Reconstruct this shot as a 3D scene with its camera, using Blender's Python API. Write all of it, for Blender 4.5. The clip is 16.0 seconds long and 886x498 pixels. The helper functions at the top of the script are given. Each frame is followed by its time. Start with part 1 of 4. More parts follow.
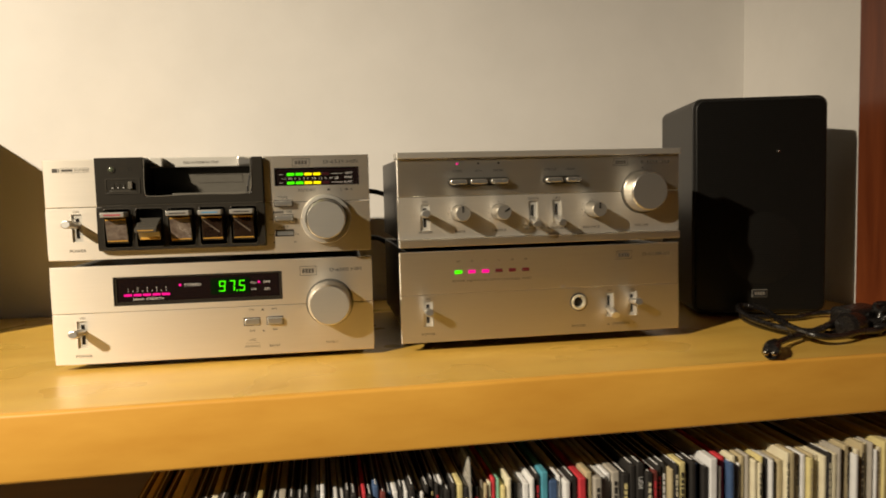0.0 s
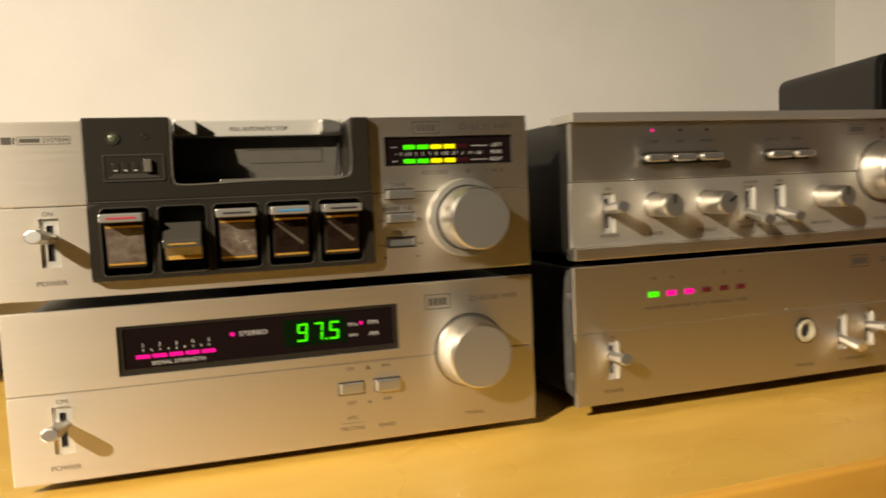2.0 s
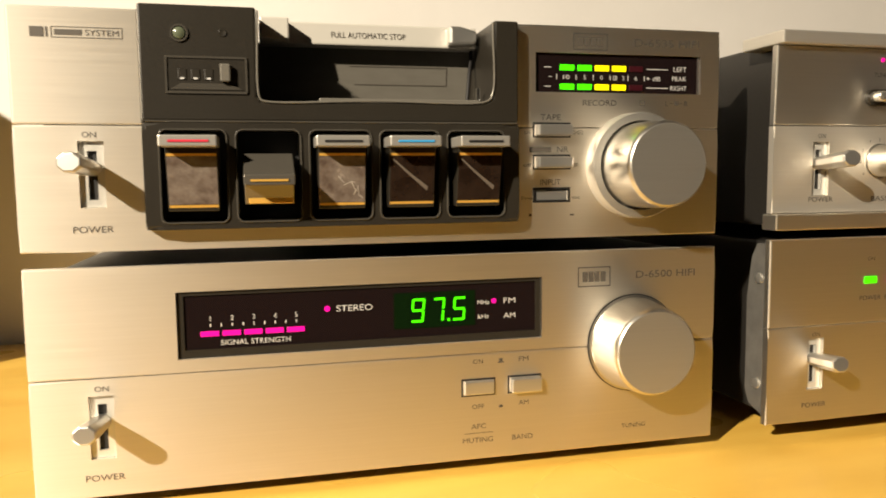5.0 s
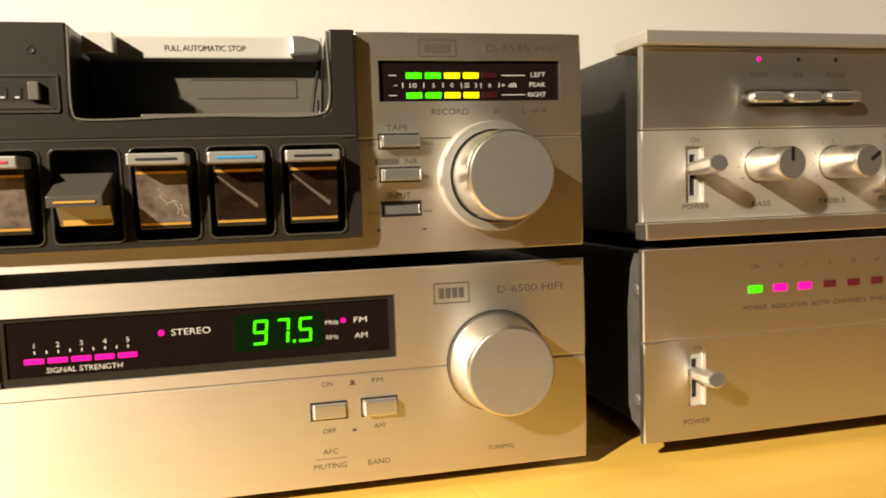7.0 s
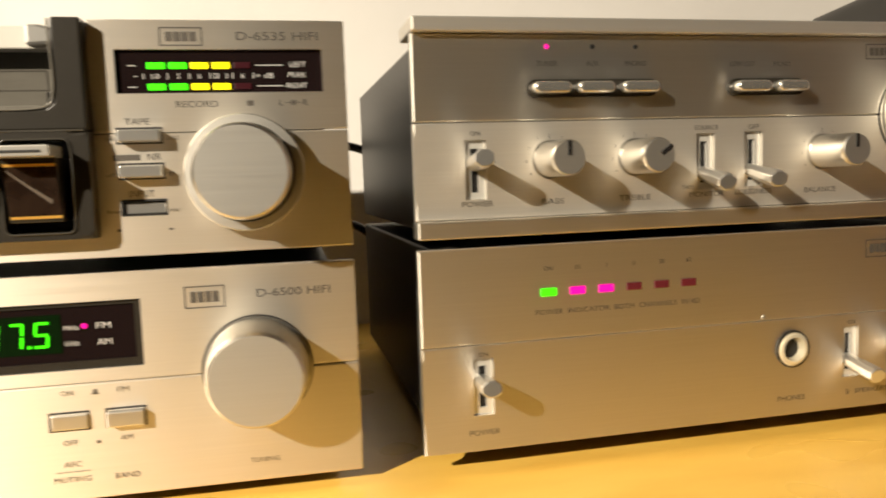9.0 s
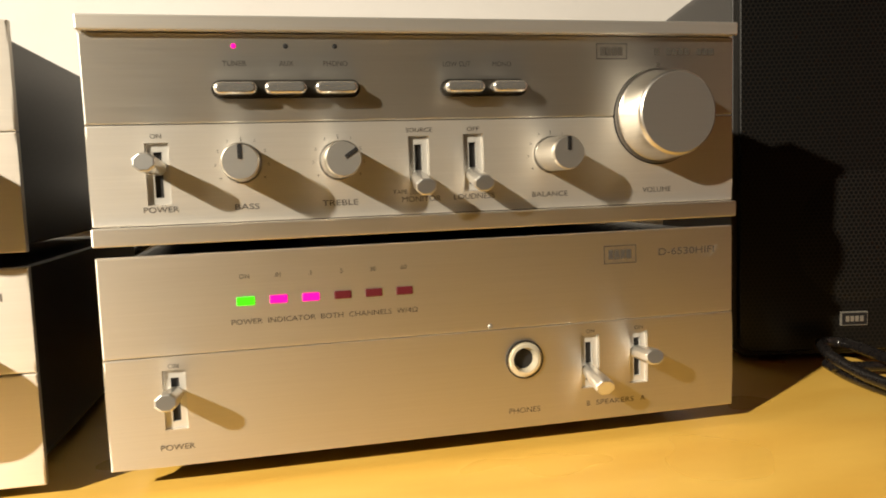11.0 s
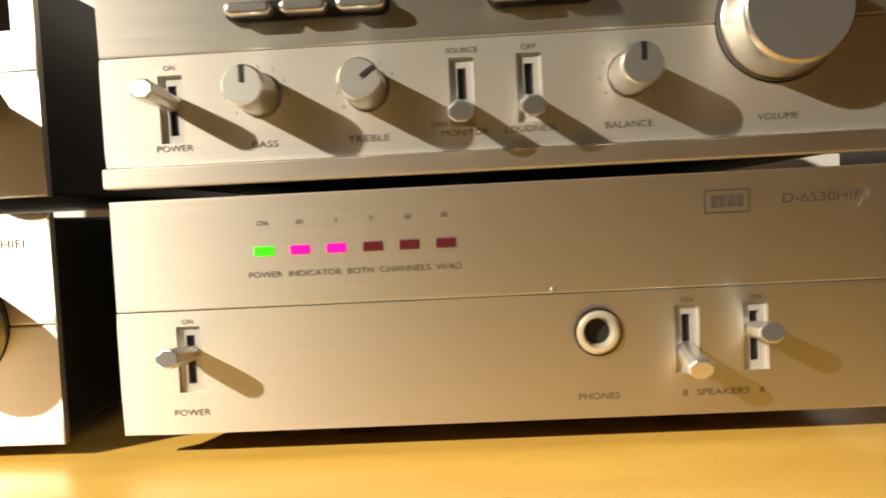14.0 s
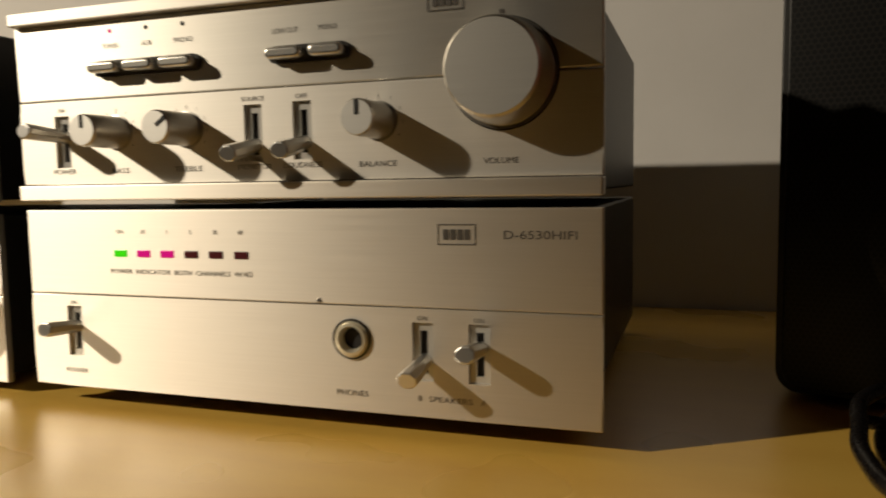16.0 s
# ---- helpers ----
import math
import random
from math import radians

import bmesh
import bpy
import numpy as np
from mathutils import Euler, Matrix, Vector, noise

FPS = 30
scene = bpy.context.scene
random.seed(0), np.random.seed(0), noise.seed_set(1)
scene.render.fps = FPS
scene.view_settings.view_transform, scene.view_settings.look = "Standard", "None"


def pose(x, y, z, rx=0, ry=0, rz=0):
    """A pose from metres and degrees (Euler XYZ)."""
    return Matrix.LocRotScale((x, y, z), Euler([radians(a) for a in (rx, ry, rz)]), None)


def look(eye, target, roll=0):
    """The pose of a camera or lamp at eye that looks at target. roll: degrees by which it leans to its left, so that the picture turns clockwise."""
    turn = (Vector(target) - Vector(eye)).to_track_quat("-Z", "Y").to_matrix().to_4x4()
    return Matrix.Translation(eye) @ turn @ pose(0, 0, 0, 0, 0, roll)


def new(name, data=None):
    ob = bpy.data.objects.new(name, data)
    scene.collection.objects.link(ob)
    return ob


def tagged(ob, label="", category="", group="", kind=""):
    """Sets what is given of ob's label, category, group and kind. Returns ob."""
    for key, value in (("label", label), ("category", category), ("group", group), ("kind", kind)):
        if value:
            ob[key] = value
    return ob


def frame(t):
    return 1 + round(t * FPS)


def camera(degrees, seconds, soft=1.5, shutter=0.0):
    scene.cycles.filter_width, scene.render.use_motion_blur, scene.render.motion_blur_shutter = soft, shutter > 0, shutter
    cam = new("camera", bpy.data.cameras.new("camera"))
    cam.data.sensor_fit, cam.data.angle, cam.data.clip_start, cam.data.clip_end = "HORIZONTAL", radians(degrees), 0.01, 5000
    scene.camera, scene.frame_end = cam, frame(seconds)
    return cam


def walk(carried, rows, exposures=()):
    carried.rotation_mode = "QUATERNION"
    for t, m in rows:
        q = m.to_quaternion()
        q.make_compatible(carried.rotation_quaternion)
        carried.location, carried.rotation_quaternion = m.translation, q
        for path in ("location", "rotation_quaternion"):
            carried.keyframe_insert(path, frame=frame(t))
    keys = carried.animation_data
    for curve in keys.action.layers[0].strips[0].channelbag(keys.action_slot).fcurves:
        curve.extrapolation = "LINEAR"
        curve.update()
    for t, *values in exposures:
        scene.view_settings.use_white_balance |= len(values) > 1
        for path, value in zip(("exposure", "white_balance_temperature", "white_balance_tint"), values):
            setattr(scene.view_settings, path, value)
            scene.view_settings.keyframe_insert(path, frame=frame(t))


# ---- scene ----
cam = camera(61.4, 16.0, soft=1.8, shutter=0.5)
METRES, EYE, TILT, LEAN, TURN = 1.12, 0.1414, 0.0, 0.0, -9.4
ROWS = [
    (0.0, 0.0, 0.0, 0.0, -0.12, -4.55, 1.48),
    (0.5, -0.0615, 0.0482, -0.0024, -3.71, -4.73, 1.79),
    (1.0, -0.1007, 0.1045, -0.0061, -6.27, -5.06, 2.03),
    (1.5, -0.1183, 0.1603, -0.0076, -6.76, -4.73, 2.05),
    (2.0, -0.1509, 0.2161, -0.007, -8.61, -4.38, 2.44),
    (2.5, -0.211, 0.2598, -0.0085, -11.06, -5.11, 2.49),
    (3.0, -0.2179, 0.2811, -0.0156, -11.03, -5.73, 1.55),
    (5.5, -0.1655, 0.3097, -0.0239, -4.67, -5.27, 0.94),
    (6.0, -0.1497, 0.3111, -0.0235, -4.52, -5.33, 1.42),
    (6.5, -0.1351, 0.311, -0.0217, -4.53, -5.34, 1.78),
    (7.0, -0.1247, 0.313, -0.0222, -4.55, -4.87, 1.88),
    (7.5, -0.1109, 0.3111, -0.0224, -4.36, -4.58, 2.29),
    (8.0, -0.0923, 0.3074, -0.0212, -3.99, -4.67, 2.53),
    (8.5, -0.0706, 0.3156, -0.0218, -3.81, -5.16, 2.31),
    (9.0, -0.0394, 0.3228, -0.024, -3.44, -5.32, 2.01),
    (9.5, -0.0023, 0.3196, -0.0265, -3.1, -5.45, 1.86),
    (10.0, 0.0279, 0.323, -0.0279, -3.42, -5.59, 1.92),
    (12.5, 0.0785, 0.3242, -0.0243, -3.0, -4.14, 2.59),
    (13.0, 0.0601, 0.3209, -0.0334, -0.35, -3.77, 2.91),
    (13.5, 0.0852, 0.3264, -0.0484, 3.38, -3.02, 3.09),
    (14.0, 0.1079, 0.3714, -0.056, 11.36, -2.68, 2.84),
    (14.5, 0.1821, 0.3774, -0.0538, 19.52, -3.21, 2.03),
    (15.0, 0.2118, 0.351, -0.0391, 25.91, -4.37, 1.58),
    (15.5, 0.2405, 0.3606, -0.0416, 28.73, -4.78, 1.29),
    (16.0, 0.2571, 0.3841, -0.0394, 28.15, -5.06, 0.93),
]
EXPOSURE = [(0.0, -0.10, 6500, 10), (1.5, -0.08, 6480, 10), (3.0, 0.12, 6350, 10), (5.5, 0.46, 6420, 10), (7.0, 0.54, 6350, 10), (8.5, 0.60, 6200, 10), (9.5, 0.58, 6250, 10), (12.5, 0.82, 6050, 10),
            (13.5, 0.72, 6050, 10), (14.0, 0.60, 6000, 10), (14.5, 0.20, 6250, 10), (15.2, -0.74, 6500, 10), (16.0, -0.95, 6350, 10)]
walk(cam, [(t, pose(0, 0, EYE, TILT, LEAN, TURN) @ pose(METRES * x, METRES * y, METRES * z, 90 + pitch, roll, yaw)) for t, x, y, z, yaw, pitch, roll in ROWS], EXPOSURE)
# ---------------------------------------------------------------- light
LAMP = (-1.74, -0.71, 1.21)
lamp_data = bpy.data.lights.new("shaded_room_lamp", "SPOT")
lamp_data.energy, lamp_data.color, lamp_data.shadow_soft_size = 500.0, (1.0, 0.857, 0.645), 0.03
lamp_data.spot_size, lamp_data.spot_blend = radians(61), 1.0
lamp = new("shaded_room_lamp", lamp_data)
lamp.matrix_world = look(LAMP, (-0.49, 0.74, -0.16))

world = bpy.data.worlds.new("room_air")
scene.world = world
world.use_nodes = True
world.node_tree.nodes["Background"].inputs[0].default_value = (1.0, 0.85, 0.65, 1)
world.node_tree.nodes["Background"].inputs[1].default_value = 0.02

# ---------------------------------------------------------------- materials


def shader(name, color, rough=0.5, metal=0.0, coat=0.0, emit=0.0, spec=0.5):
    m = bpy.data.materials.new(name)
    m.use_nodes = True
    b = m.node_tree.nodes["Principled BSDF"]
    b.inputs["Base Color"].default_value = (*color, 1)
    b.inputs["Roughness"].default_value = rough
    b.inputs["Metallic"].default_value = metal
    b.inputs["Coat Weight"].default_value = coat
    b.inputs["Specular IOR Level"].default_value = spec
    if emit:
        b.inputs["Base Color"].default_value = (*[c * 0.08 for c in color], 1)
        b.inputs["Emission Color"].default_value = (*color, 1)
        b.inputs["Emission Strength"].default_value = emit
    return m


def node(m, kind, **sets):
    n = m.node_tree.nodes.new(kind)
    for k, v in sets.items():
        n.inputs[k.replace("_", " ")].default_value = v
    return n


def link(m, a, b):
    m.node_tree.links.new(a, b)


def grain(m, scale, stretch, low, high, detail=6.0, target="Base Color", bump=0.0, coords="Object", rough=None, seed=0.0):
    """Noise, stretched, between two colours; optional relief and roughness change."""
    tree = m.node_tree
    b = tree.nodes["Principled BSDF"]
    tc = tree.nodes.new("ShaderNodeTexCoord")
    mp = tree.nodes.new("ShaderNodeMapping")
    mp.inputs["Scale"].default_value = stretch
    mp.inputs["Location"].default_value = (seed, seed * 1.7, seed * 0.6)
    link(m, tc.outputs[coords], mp.inputs["Vector"])
    nz = node(m, "ShaderNodeTexNoise", Scale=scale, Detail=detail, Roughness=0.6)
    link(m, mp.outputs[0], nz.inputs["Vector"])
    ramp = tree.nodes.new("ShaderNodeValToRGB")
    ramp.color_ramp.elements[0].position, ramp.color_ramp.elements[1].position = 0.3, 0.7
    ramp.color_ramp.elements[0].color, ramp.color_ramp.elements[1].color = (*low, 1), (*high, 1)
    link(m, nz.outputs["Fac"], ramp.inputs["Fac"])
    if target:
        link(m, ramp.outputs["Color"], b.inputs[target])
    if rough:
        mr = node(m, "ShaderNodeMapRange", To_Min=rough[0], To_Max=rough[1])
        link(m, nz.outputs["Fac"], mr.inputs["Value"])
        link(m, mr.outputs["Result"], b.inputs["Roughness"])
    if bump:
        bp = node(m, "ShaderNodeBump", Strength=1.0, Distance=bump)
        link(m, nz.outputs["Fac"], bp.inputs["Height"])
        link(m, bp.outputs["Normal"], b.inputs["Normal"])
    return nz, ramp


def brushed(name, low, high, rough, aniso, upright=True, metal=1.0):
    """Metal brushed along x: its sheen spreads upright."""
    m = shader(name, low, rough, metal)
    grain(m, 60.0, (0.35, 1.0, 22.0), low, high, detail=8.0, rough=(rough - 0.05, rough + 0.06), bump=0.000005)
    b = m.node_tree.nodes["Principled BSDF"]
    b.inputs["Anisotropic"].default_value = aniso
    t = m.node_tree.nodes.new("ShaderNodeCombineXYZ")
    t.inputs[2 if upright else 0].default_value = 1.0
    link(m, t.outputs[0], b.inputs["Tangent"])
    return m


M_PANEL = brushed("brushed_aluminium", (0.765, 0.715, 0.635), (0.805, 0.755, 0.675), 0.53, 0.68, metal=0.98)
M_AMP = brushed("amplifier_brushed_aluminium", (0.76, 0.715, 0.64), (0.805, 0.76, 0.685), 0.55, 0.70, metal=0.987)
M_SILVER = brushed("pale_satin_aluminium", (0.75, 0.715, 0.65), (0.80, 0.765, 0.70), 0.55, 0.65, metal=0.80)
M_STRIP = shader("silver_painted_strip", (0.62, 0.595, 0.54), 0.34, 0.25)
M_PANEL_FINE = brushed("fine_brushed_aluminium", (0.70, 0.67, 0.61), (0.74, 0.71, 0.65), 0.50, 0.72, metal=0.95)
M_KNOB = brushed("turned_aluminium", (0.60, 0.573, 0.52), (0.68, 0.65, 0.595), 0.30, 0.3, metal=0.97)
M_FACE = brushed("knob_face_aluminium", (0.55, 0.533, 0.495), (0.585, 0.567, 0.526), 0.50, 0.3, metal=0.9)
M_CHROME = shader("chrome", (0.80, 0.78, 0.74), 0.14, 1.0)
M_BUTTON = shader("bright_button", (0.72, 0.69, 0.63), 0.24, 0.86)
M_SLOT = shader("bright_switch_plate", (0.68, 0.66, 0.61), 0.32, 0.5)
M_SATIN = shader("satin_metal", (0.72, 0.70, 0.66), 0.28, 0.88)
M_CAP = shader("satin_key_cap", (0.58, 0.555, 0.51), 0.32, 0.7)
M_SOCKET = shader("socket_metal", (0.74, 0.68, 0.52), 0.34, 0.5)
M_SMOKEMETAL = shader("dark_plated_metal", (0.17, 0.155, 0.13), 0.22, 0.6)
M_ZINC = shader("galvanised_steel", (0.30, 0.29, 0.27), 0.42, 0.75)
grain(M_ZINC, 120.0, (1, 1, 1), (0.25, 0.24, 0.225), (0.34, 0.33, 0.31), rough=(0.34, 0.5))
M_GOLD = shader("gold_trim", (0.80, 0.47, 0.10), 0.3, 0.45)
M_BLACK = shader("black_plastic", (0.016, 0.015, 0.013), 0.38)
grain(M_BLACK, 1500.0, (1, 1, 1), (0.0178, 0.0152, 0.0114), (0.023, 0.0197, 0.0150), detail=4.0, bump=0.000004, rough=(0.27, 0.36))
# Rubbed rims, with the highlights on their edges put into the paler colour.
M_RIM = shader("rubbed_plastic_rim_highlight", (0.055, 0.050, 0.042), 0.15, coat=1.0)
M_STREAK = shader("pale_streak", (0.12, 0.10, 0.082), 0.4)
M_SCRATCH = shader("scratched_plate", (0.34, 0.31, 0.27), 0.4)
# Near-black for small dark trim, and for the shade painted into openings.
M_DARK = shader("black_trim_hole_shade", (0.006, 0.005, 0.005), 0.6)
M_CASE = shader("black_painted_steel", (0.02, 0.018, 0.016), 0.42)
grain(M_CASE, 700.0, (1, 1, 1), (0.010, 0.009, 0.008), (0.018, 0.016, 0.014), bump=0.00003, rough=(0.36, 0.5))
M_SMOKE = shader("smoked_window", (0.010, 0.006, 0.006), 0.09, coat=0.3)
M_KEYGLASS = shader("brown_mirror_plate", (0.10, 0.075, 0.06), 0.10, 0.3)
grain(M_KEYGLASS, 160.0, (1, 1, 1), (0.016, 0.009, 0.006), (0.036, 0.022, 0.015), rough=(0.05, 0.16))
M_KEYWORN = shader("worn_mirror_plate", (0.20, 0.165, 0.135), 0.18, 0.25)
grain(M_KEYWORN, 220.0, (1, 1, 1), (0.10, 0.07, 0.055), (0.25, 0.21, 0.18), detail=9.0, rough=(0.1, 0.35))
M_LID = shader("grey_cassette_lid", (0.16, 0.15, 0.13), 0.3, 0.2)
grain(M_LID, 90.0, (1, 1, 3), (0.150, 0.139, 0.118), (0.170, 0.158, 0.135), rough=(0.2, 0.26))
M_INK = shader("grey_print", (0.07, 0.06, 0.049), 0.5)
M_WHITEINK = shader("white_print", (0.75, 0.74, 0.72), 0.5)
grain(M_WHITEINK, 500.0, (1, 1, 1), (0.48, 0.47, 0.455), (0.56, 0.55, 0.535))
M_GREEN = shader("green_led", (0.07, 1.0, 0.0), 0.3, emit=1.3)
M_YELLOW = shader("yellow_led", (1.0, 0.78, 0.0), 0.3, emit=1.5)
M_PINK = shader("red_led", (1.0, 0.004, 0.26), 0.3, emit=1.15)
M_OFF = shader("unlit_red_led", (0.10, 0.014, 0.018), 0.3)
M_OFFDARK = shader("unlit_meter_bar", (0.035, 0.005, 0.008), 0.3)
M_OFFGREEN = shader("unlit_green_led", (0.10, 0.115, 0.075), 0.2)
M_RED = shader("red_inlay", (0.55, 0.03, 0.06), 0.35)
M_BLUE = shader("blue_inlay", (0.04, 0.30, 0.62), 0.35)
M_RUBBER = shader("black_rubber", (0.012, 0.011, 0.010), 0.42)
grain(M_RUBBER, 300.0, (1, 1, 1), (0.007, 0.006, 0.006), (0.013, 0.011, 0.010), rough=(0.2, 0.36))

M_WALL = shader("white_plaster", (0.74, 0.71, 0.66), 0.9, spec=0.2)
grain(M_WALL, 9.0, (1, 1, 1), (0.655, 0.632, 0.60), (0.71, 0.687, 0.655), detail=10.0, bump=0.0012)
# For unseen room surfaces: near-black, so that they bounce little light into shadows.
M_ROOM = shader("unseen_room_dark", (0.13, 0.115, 0.095), 0.85, spec=0.2)
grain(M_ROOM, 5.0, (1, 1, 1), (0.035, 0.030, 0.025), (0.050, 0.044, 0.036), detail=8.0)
M_WOOD = shader("honey_varnished_pine", (0.62, 0.37, 0.10), 0.3, coat=1.0)
M_WOOD.node_tree.nodes["Principled BSDF"].inputs["Coat Roughness"].default_value = 0.42
grain(M_WOOD, 11.0, (0.9, 3.2, 3.2), (0.79, 0.465, 0.075), (0.89, 0.57, 0.112), detail=9.0, rough=(0.32, 0.5), bump=0.00006)
def patchy_gloss(m, scale, low, high):
    """Varnish that is glossier in some places than in others."""
    tc = m.node_tree.nodes.new("ShaderNodeTexCoord")
    nz = node(m, "ShaderNodeTexNoise", Scale=scale, Detail=1.5, Roughness=0.45)
    link(m, tc.outputs["Object"], nz.inputs["Vector"])
    mr = node(m, "ShaderNodeMapRange", From_Min=0.35, From_Max=0.65, To_Min=low, To_Max=high)
    link(m, nz.outputs["Fac"], mr.inputs["Value"])
    link(m, mr.outputs["Result"], m.node_tree.nodes["Principled BSDF"].inputs["Coat Roughness"])


patchy_gloss(M_WOOD, 14.0, 0.25, 0.40)
M_WOOD.node_tree.nodes["Principled BSDF"].inputs["Coat IOR"].default_value = 1.55
# Wood of the shelf front: its shade against the top is in this colour.
M_FRONT_SHADE = shader("wood_front_shade", (0.55, 0.25, 0.04), 0.36, coat=0.6)
grain(M_FRONT_SHADE, 9.0, (1.0, 3.0, 3.6), (0.66, 0.325, 0.046), (0.78, 0.42, 0.068), detail=9.0, rough=(0.32, 0.48), bump=0.00005)
M_FRONT_SHADE.node_tree.nodes["Principled BSDF"].inputs["Coat Roughness"].default_value = 0.4
M_SIDE = shader("red_brown_varnished_wood", (0.17, 0.045, 0.013), 0.35, coat=0.2)
grain(M_SIDE, 12.0, (7.0, 7.0, 0.6), (0.10, 0.022, 0.007), (0.18, 0.045, 0.013), detail=9.0, rough=(0.28, 0.42), bump=0.00008)
M_CABINET = shader("dark_cabinet_back", (0.05, 0.028, 0.014), 0.6)
grain(M_CABINET, 10.0, (0.6, 6, 6), (0.04, 0.022, 0.011), (0.065, 0.036, 0.018))
# Unseen floor, kept dark to hold back its bounce light.
M_FLOOR = shader("unseen_room_floor", (0.28, 0.16, 0.08), 0.45)
grain(M_FLOOR, 6.0, (0.6, 6, 6), (0.05, 0.03, 0.016), (0.085, 0.052, 0.03))

# ---------------------------------------------------------------- mesh helpers


def part(name, bm, material, parent=None, label="", at=None):
    """Links a bmesh as one mesh object under a thing or a part."""
    if not isinstance(bm, bpy.types.Mesh):
        me = bpy.data.meshes.new(name)
        bm.normal_update()
        bm.to_mesh(me)
        bm.free()
    else:
        me = bm
    if not me.materials:
        me.materials.append(material)
    ob = new(name, me)
    if parent is not None:
        ob.parent = parent
    if at is not None:
        ob.matrix_basis = at
    if label:
        tagged(ob, label)
    return ob


def thing(name, m, label, category, group=""):
    ob = new(name)
    ob.empty_display_size = 0.02
    ob.matrix_basis = m
    return tagged(ob, label, category, group)


def box(x0, x1, y0, y1, z0, z1, bevel=0.0, seg=2, bm=None):
    bm = bm or bmesh.new()
    r = bmesh.ops.create_cube(bm, size=1.0)
    for v in r["verts"]:
        v.co = Vector(((x0 + x1) / 2 + v.co.x * (x1 - x0), (y0 + y1) / 2 + v.co.y * (y1 - y0), (z0 + z1) / 2 + v.co.z * (z1 - z0)))
    if bevel:
        edges = list({e for v in r["verts"] for e in v.link_edges})
        bmesh.ops.bevel(bm, geom=edges, offset=bevel, segments=seg, affect="EDGES", profile=0.5)
    return bm


def prism(outline, y0, y1, bevel=0.0):
    """A solid with the given outline in x and z, from y0 (front) to y1."""
    bm = bmesh.new()
    front = bm.faces.new([bm.verts.new((x, y0, z)) for x, z in outline])
    r = bmesh.ops.extrude_face_region(bm, geom=[front])
    for v in r["geom"]:
        if isinstance(v, bmesh.types.BMVert):
            v.co.y = y1
    bmesh.ops.recalc_face_normals(bm, faces=bm.faces)
    if bevel:
        bmesh.ops.bevel(bm, geom=[e for e in bm.edges], offset=bevel, segments=2, affect="EDGES", profile=0.5)
    return bm


def turned(profile, seg=64, bm=None):
    """A body turned round the y axis: pairs of radius and y, front last."""
    bm = bm or bmesh.new()
    rings = []
    for r, y in profile:
        if r < 1e-6:
            rings.append([bm.verts.new((0, y, 0))])
        else:
            rings.append([bm.verts.new((r * math.cos(2 * math.pi * i / seg), y, r * math.sin(2 * math.pi * i / seg))) for i in range(seg)])
    for a, b in zip(rings, rings[1:]):
        for i in range(seg):
            j = (i + 1) % seg
            if len(b) == 1:
                bm.faces.new((a[i], a[j], b[0]))
            elif len(a) == 1:
                bm.faces.new((a[0], b[j], b[i]))
            else:
                bm.faces.new((a[i], a[j], b[j], b[i]))
    bmesh.ops.recalc_face_normals(bm, faces=bm.faces)
    for f in bm.faces:
        f.smooth = True
    for e in bm.edges:
        if len(e.link_faces) == 2 and e.calc_face_angle(0) > 0.6:
            e.smooth = False
    return bm


def plate(x0, x1, z0, z1, holes, thick=0.003, y=0.0, edge=0.0006):
    """A front plate with rectangular openings right through it and broken outer edges."""
    bm = bmesh.new()
    xs = sorted({x0, x1, *[min(max(h[i], x0), x1) for h in holes for i in (0, 1)]})
    zs = sorted({z0, z1, *[min(max(h[i], z0), z1) for h in holes for i in (2, 3)]})
    vs = {}

    def vert(i, j):
        if (i, j) not in vs:
            vs[i, j] = bm.verts.new((xs[i], y, zs[j]))
        return vs[i, j]

    for i in range(len(xs) - 1):
        for j in range(len(zs) - 1):
            cx, cz = (xs[i] + xs[i + 1]) / 2, (zs[j] + zs[j + 1]) / 2
            if any(h[0] < cx < h[1] and h[2] < cz < h[3] for h in holes):
                continue
            bm.faces.new((vert(i, j), vert(i + 1, j), vert(i + 1, j + 1), vert(i, j + 1)))
    rim = [e for e in bm.edges if e.is_boundary]
    outer = [e for e in rim if all(abs(v.co.x - x0) < 1e-7 for v in e.verts) or all(abs(v.co.x - x1) < 1e-7 for v in e.verts)
             or all(abs(v.co.z - z0) < 1e-7 for v in e.verts) or all(abs(v.co.z - z1) < 1e-7 for v in e.verts)]
    r = bmesh.ops.extrude_edge_only(bm, edges=rim)
    for v in r["geom"]:
        if isinstance(v, bmesh.types.BMVert):
            v.co.y = y + thick
    if edge:
        bmesh.ops.bevel(bm, geom=[e for e in outer if e.is_valid], offset=edge, segments=2, affect="EDGES", profile=0.5)
    bmesh.ops.recalc_face_normals(bm, faces=bm.faces)
    return bm


def tube(points, radius, parent=None, name="cable", material=None, label=""):
    cu = bpy.data.curves.new(name, "CURVE")
    cu.dimensions, cu.bevel_depth, cu.bevel_resolution, cu.resolution_u = "3D", radius, 4, 12
    sp = cu.splines.new("BEZIER")
    sp.bezier_points.add(len(points) - 1)
    for bp, co in zip(sp.bezier_points, points):
        bp.co = co
        bp.handle_left_type = bp.handle_right_type = "AUTO"
    cu.use_fill_caps = True
    tmp = new("tmp", cu)
    me = bpy.data.meshes.new_from_object(tmp)
    bpy.data.objects.remove(tmp)
    for p in me.polygons:
        p.use_smooth = True
    me.materials.clear()
    return part(name, me, material or M_RUBBER, parent, label)


FONTS = {}


